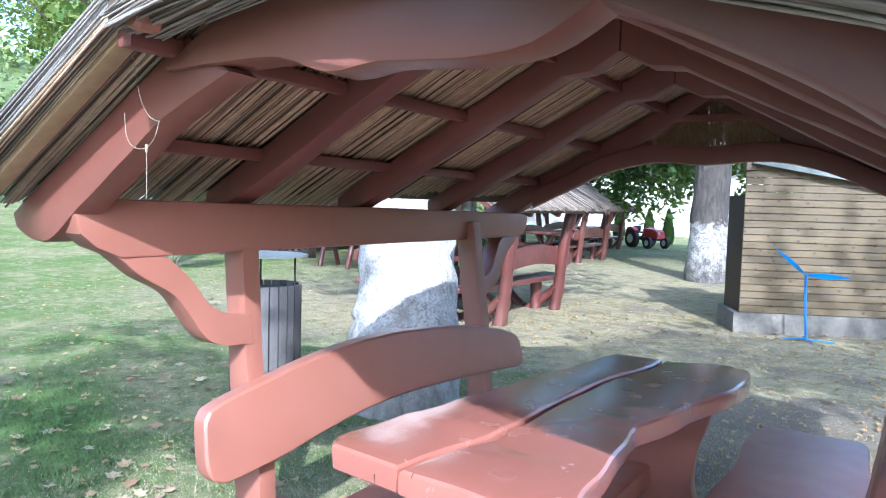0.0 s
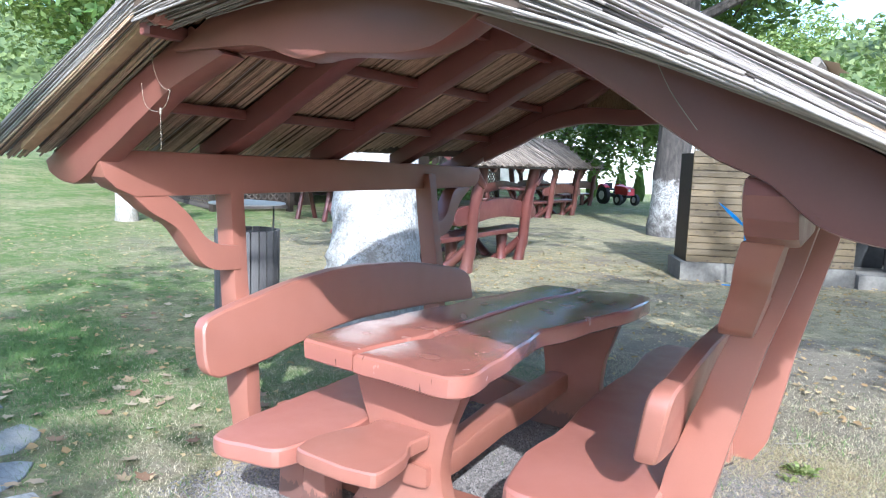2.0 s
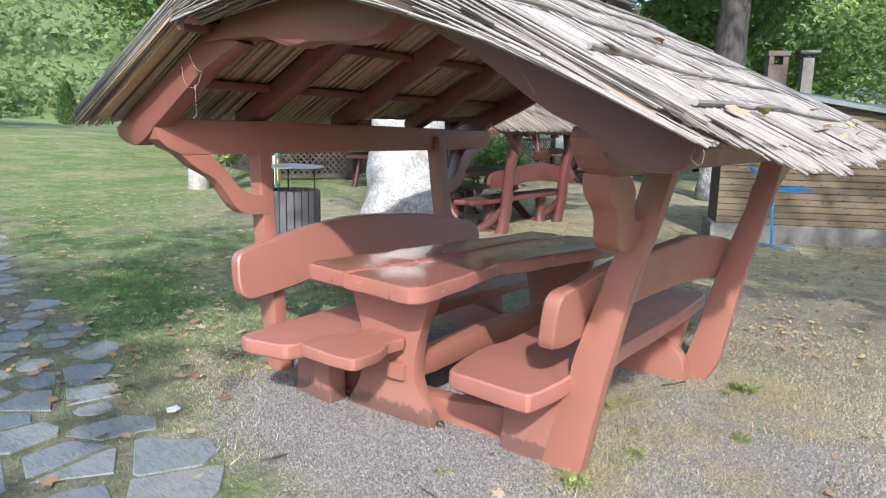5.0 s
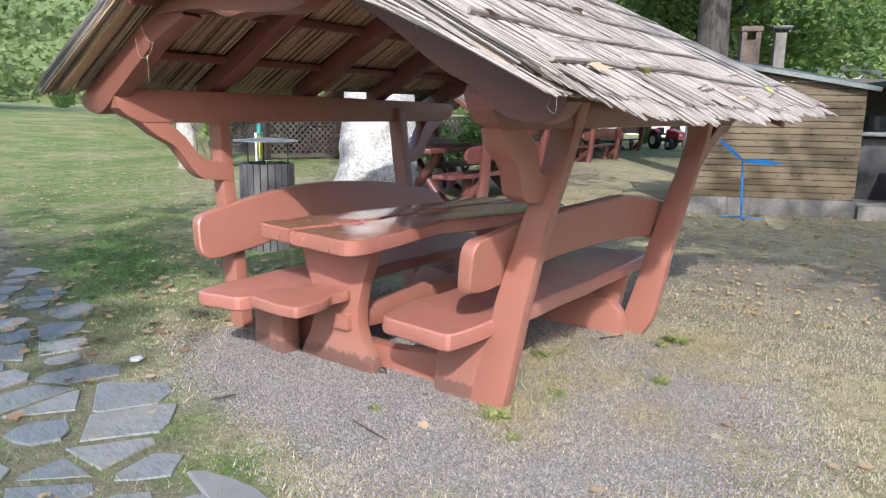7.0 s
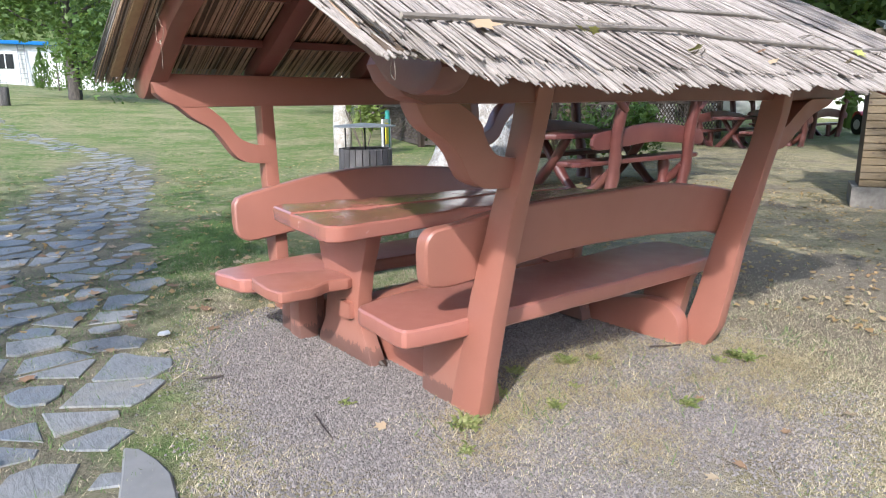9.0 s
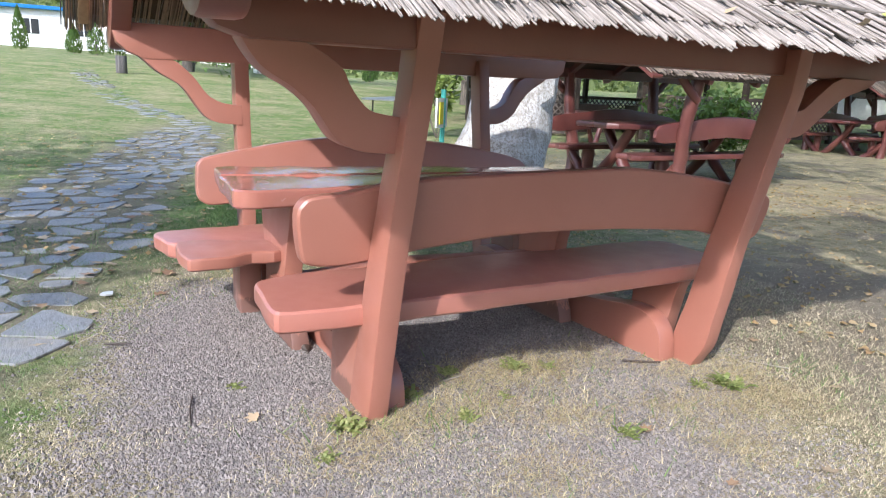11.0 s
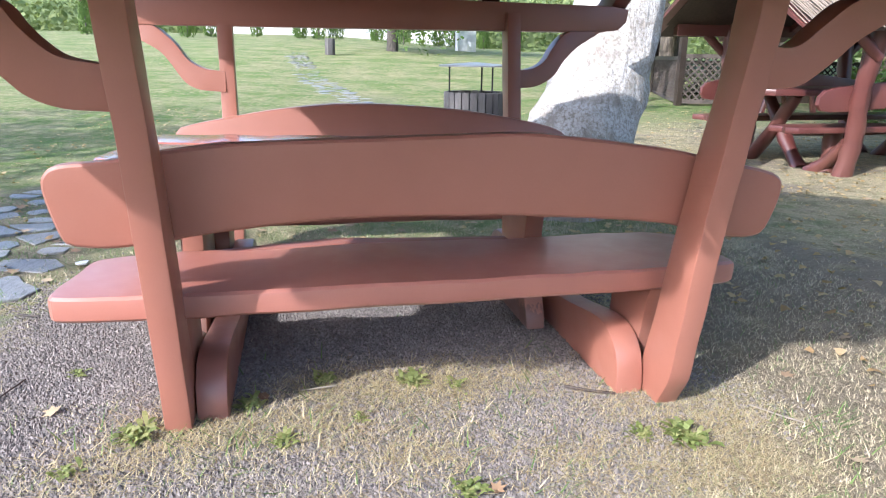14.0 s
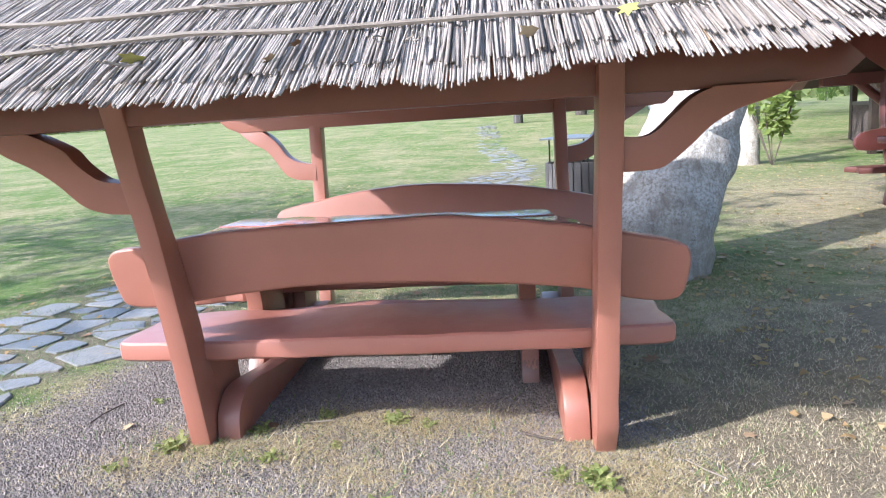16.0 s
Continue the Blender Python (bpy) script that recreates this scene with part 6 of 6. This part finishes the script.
def scatter_leaves():
    r = random.Random(9)
    shapes = [leaf_mesh(k) for k in range(6)]
    east = ((0.15, 1.38), (1.15, 2.24), (1.14, 2.08), (1.20, 3.01), (1.12, 2.63), (1.25, 4.28), (1.67, 2.19), (1.57, 2.11), (0.94, 1.35), (0.13, 2.01), (0.74, 2.64), (0.23, 3.90), (-0.04, 4.39))
    lawn = ((-6.04, 2.66), (-4.76, 2.40), (-4.99, 2.87), (-3.88, 2.21), (-3.45, 2.16), (-2.97, 2.02), (-3.68, 2.40), (-2.65, 1.72), (-2.49, 1.37), (-2.02, 1.45), (-1.81, 1.37), (-2.29, 1.73), (-1.98, 1.76), (-2.13, 1.09), (-2.48, 0.82), (-3.27, 1.44), (-4.11, 3.02), (-5.45, 2.77), (-4.82, 2.18))
    spots = [(x, y, r.uniform(0.036, 0.05)) for x, y in east] + [(x, y, r.uniform(0.05, 0.075)) for x, y in lawn]
    for _ in range(16):
        cx, cy = r.uniform(-6.5, -1.8), r.uniform(1.0, 5.5)
        spots += [(r.gauss(cx, 0.16), r.gauss(cy, 0.16), r.uniform(0.045, 0.07)) for _ in range(r.randint(2, 6))]
    while len(spots) < 290:
        x, y = (r.uniform(-5.5, -1.2), r.uniform(0.2, 5.5)) if r.random() < 0.68 else (r.uniform(-7.5, 3.2), r.uniform(-0.3, 8.5))
        if -1.4 < x < 0.5 and 1.0 < y < 3.9 and r.random() < 0.9:
            continue
        if x > 0.3 and y < 4.4 and r.random() < 0.95:
            continue
        spots.append((x, y, r.uniform(0.035, 0.068)))
    for x, y, s in spots:
        ob = new("dry_leaf", r.choice(shapes))
        ob.matrix_basis = pose(x, y, rise(x, y) + 0.012, r.uniform(-14, 14), r.uniform(-14, 14), r.uniform(0, 360)) @ Matrix.Diagonal((s, s, s, 1))
        tagged(ob, "curled dry brown leaf fallen on the ground", "leaf", "fallen leaves")


scatter_gravel()
scatter_grass()


def weed(x, y, n, size, seed, label):
    """A rosette of broad leaves and thin blades."""
    r = random.Random(seed)
    vs, fs = [], []
    for i in range(n):
        a = r.uniform(0, 6.283)
        ln, w = size * r.uniform(0.5, 1.1), size * r.uniform(0.10, 0.2)
        up = r.uniform(0.1, 0.7)
        cx, cy = r.gauss(0, size * 0.45), r.gauss(0, size * 0.35)
        dx, dy = math.cos(a), math.sin(a)
        b = len(vs)
        for t, ww in ((0.0, 0.25), (0.45, 1.0), (0.8, 0.7), (1.0, 0.05)):
            z = 0.004 + ln * up * math.sin(t * 2.2)
            for sg in (1, -1):
                vs.append((cx + dx * ln * t - sg * dy * w * ww, cy + dy * ln * t + sg * dx * w * ww, z + 0.1 * w * sg))
        fs += [(b + 2 * k, b + 2 * k + 1, b + 2 * k + 3, b + 2 * k + 2) for k in range(3)]
    ob = raw("weed", vs, fs, WEED)
    ob.matrix_basis = pose(x, y, rise(x, y))
    tagged(ob, label, "weed", "weeds in the gravel")


WEED = material("weed leaves", leaf_nodes((0.13, 0.19, 0.05), (0.22, 0.27, 0.08), (0.34, 0.34, 0.14)), 0.6)
for k, (x, y, n, size) in enumerate(((0.33, 1.66, 60, 0.065), (0.18, 1.97, 46, 0.055), (0.42, 2.08, 34, 0.05), (0.03, 2.21, 50, 0.05), (0.08, 2.52, 60, 0.065), (0.12, 2.66, 24, 0.05), (0.56, 3.29, 66, 0.075), (0.52, 3.16, 30, 0.05), (0.73, 2.56, 40, 0.055), (0.50, 1.52, 26, 0.045), (0.30, 2.32, 20, 0.04), (-0.12, 1.38, 24, 0.04))):
    weed(x, y, n, size * 0.8, 400 + k, "low green broad-leaved weed in the gravel")


def dead_turf():
    """Flattened dry tufts along the lit edge of the gravel."""
    r = random.Random(33)
    vs, fs = [], []
    heads = [(0.08, 2.40), (0.08, 2.65), (0.08, 2.93), (0.10, 2.25), (0.15, 2.60), (0.33, 1.87), (0.78, 3.41), (0.35, 2.2), (0.30, 1.8), (0.48, 1.6), (0.42, 3.5), (0.55, 3.4), (0.62, 2.9), (0.55, 2.45), (0.72, 3.2), (0.85, 2.1), (0.95, 2.9), (0.3, 3.25)]
    for hx, hy in heads:
        for _ in range(900):
            x, y, a = r.gauss(hx, 0.10), r.gauss(hy, 0.13), r.uniform(0, 6.283)
            ln, h = r.uniform(0.02, 0.055), r.uniform(0.004, 0.02)
            dx, dy = math.cos(a), math.sin(a)
            b, z0 = len(vs), rise(x, y)
            vs += [(x - dy * 0.0012, y + dx * 0.0012, z0 + 0.004), (x + dy * 0.0012, y - dx * 0.0012, z0 + 0.004), (x + dx * ln, y + dy * ln, z0 + 0.006 + h)]
            fs.append((b, b + 1, b + 2))

    def build(nn, b):
        nn.put(nn.ramp(nn.island(), [(0.0, (0.22, 0.15, 0.075)), (0.5, (0.40, 0.32, 0.17)), (0.85, (0.50, 0.425, 0.25)), (1.0, (0.22, 0.24, 0.08))]), b.inputs["Base Color"])
    tagged(raw("dead_turf", vs, fs, material("dead turf", build, 0.8)), "flattened dry yellow turf in the gravel", "dry grass", kind="stuff")


dead_turf()
scatter_leaves()


def leaf_litter():
    """Uncounted small dry leaves farther off."""
    r = random.Random(19)
    vs, fs = [], []
    for _ in range(5600):
        x, y = (r.uniform(-11, 5), r.uniform(-1, 13)) if _ < 3800 else (r.uniform(-4, 4), r.uniform(4.2, 10))
        if -1.5 < x < 3.5 and 0.2 < y < 4.0:
            continue
        s, a = r.uniform(0.012, 0.034), r.uniform(0, 6.28)
        z = rise(x, y) + 0.012
        b = len(vs)
        for i in range(6):
            t = a + i * 1.047
            q = s * (1.0 if i % 2 == 0 else 0.6)
            vs.append((x + q * math.cos(t), y + q * math.sin(t), z + r.uniform(0, 0.022)))
        fs.append(tuple(range(b, b + 6)))
    tagged(raw("leaf_litter", vs, fs, DEAD), "scattered dry brown leaves on the lawn", "leaves", kind="stuff")


leaf_litter()

# ---- twine, twigs and leaves on the shelter ----
cord = thing("twine_loop", (-1.32, 1.1, 1.6), "loose hanging loop of pale twine on the gable rafter", "string")
part("strand", tube(curve2([(-1.30, 1.04, 1.86), (-1.315, 1.075, 1.76), (-1.32, 1.095, 1.68), (-1.29, 1.10, 1.63), (-1.245, 1.10, 1.615)], 5, False), 0.0010, 5), TWINE, cord)
part("strand", tube(curve2([(-1.41, 1.11, 1.645), (-1.385, 1.10, 1.585), (-1.34, 1.09, 1.555), (-1.29, 1.09, 1.55), (-1.26, 1.095, 1.575), (-1.25, 1.10, 1.615)], 5, False), 0.0010, 5), TWINE, cord)
part("strand", tube(curve2([(-1.285, 1.09, 1.55), (-1.287, 1.092, 1.49), (-1.285, 1.09, 1.425)], 4, False), 0.0010, 5), TWINE, cord)
part("knot", tube([(-1.285, 1.09, 1.56), (-1.285, 1.09, 1.54)], 0.0035, 6), TWINE, cord)
cord2 = thing("twine_end", (0.93, 1.0, 1.33), "frayed twine end hanging from the thatch corner", "string")
part("strand", tube(curve2([(0.90, 0.96, 1.40), (0.93, 0.95, 1.36), (0.925, 0.955, 1.32), (0.90, 0.96, 1.335), (0.91, 0.955, 1.36)], 4, False), 0.0009, 5), CANE, cord2)


cord3 = thing("hanging_thread", (-0.02, 1.1, 1.6), "thin dark thread hanging across the gable board", "string")
part("strand", tube(curve2([(0.30, 1.088, 1.66), (0.34, 1.09, 1.58), (0.40, 1.088, 1.50)], 4, False), 0.0012, 5), CANE, cord3)


def stick(a, b, rad, mat, name="twig", label="thin dry twig lying on the ground"):
    a, b = (Vector((p[0], p[1], rise(p[0], p[1]) + p[2])) for p in (a, b))
    t = thing(name, tuple((a + b) / 2), label, "twig")
    part("stem", tube([a, (a + b) / 2 + Vector((0.01, -0.008, 0.004)), b], rad, 6), mat, t)


stick((0.19, 3.04, 0.010), (0.27, 3.20, 0.008), 0.005, DARKWOOD)
stick((0.42, 3.62, 0.01), (0.56, 3.72, 0.012), 0.003, CANE)
stick((0.11, 2.13, 0.014), (0.09, 2.25, 0.014), 0.0028, CANE)
stick((0.12, 1.18, 0.006), (-0.10, 1.22, 0.008), 0.003, DARKWOOD)
stick((-0.75, 0.97, 0.008), (-0.70, 1.07, 0.014), 0.004, DARKWOOD)
butt = thing("cigarette_end", (-0.62, 1.44, 0.01), "small white cigarette end on the gravel", "litter")
part("paper", tube([(-0.635, 1.445, 0.011), (-0.60, 1.435, 0.011)], 0.006, 8), PALEGREY, butt)
scrap = thing("paper_scrap", (-1.47, 1.03, 0.02), "crumpled white paper scrap on the turf", "litter")
part("sheet", slab([(-1.51, 1.005), (-1.47, 0.985), (-1.435, 1.015), (-1.45, 1.055), (-1.50, 1.06)], "z", 0.036, 0.048, 0.003, 0.014), PALEGREY, scrap)
cone = thing("pine_cone", (-0.40, 1.745, 0.02), "small dark pine cone on the gravel", "cone")
part("scales", tube([(-0.43, 1.745, 0.02), (-0.41, 1.745, 0.022), (-0.385, 1.745, 0.02)], [0.012, 0.022, 0.006], 8, True, 0.5), DARKWOOD, cone)
GREENLEAF = material("yellow green leaf", plain((0.34, 0.34, 0.09), 0.3, 30), 0.5)
for k, (x, y, sc, green) in enumerate(((0.92, 1.22, 0.06, 0), (0.90, 1.60, 0.035, 1), (0.90, 1.66, 0.028, 1), (0.97, 2.06, 0.055, 1), (1.02, 2.45, 0.035, 0), (0.93, 3.35, 0.045, 1), (0.62, 1.1, 0.05, 0), (0.30, 2.3, 0.05, 0), (1.0, 3.1, 0.04, 0), (0.95, 2.5, 0.03, 0))):
    me = leaf_mesh(60 + k)
    me.materials[0] = GREENLEAF if green else DEADLEAF
    ob = new("leaf_on_thatch", me)
    ob.matrix_basis = pose(x, y, roof_top(x, y) + 0.018, 10, 28 + 6 * (k % 3), 70 * k) @ Matrix.Diagonal((sc, sc, sc, 1))
    tagged(ob, "yellow-green leaf caught on the thatch" if green else "curled brown leaf caught on the thatch", "leaf", "leaves on the thatch")
for k, (x, y) in enumerate(((0.98, 2.05), (0.80, 3.15), (0.95, 2.75), (0.72, 1.45), (0.84, 1.75), (0.66, 2.2), (0.90, 3.55))):
    t = thing("twig", (x, y, roof_top(x)), "curly dry twig caught on the thatch", "twig")
    for j in range(2):
        pts = [(x + 0.05 * math.sin(i * 1.3 + k + j), y + 0.035 * i - 0.06 + 0.02 * math.cos(i * 2.0 + j), roof_top(x) + 0.012 + 0.008 * math.sin(i * 1.7 + j)) for i in range(5)]
        part("stem", tube(curve2(pts, 3, False), 0.0022, 5), CANE, t)
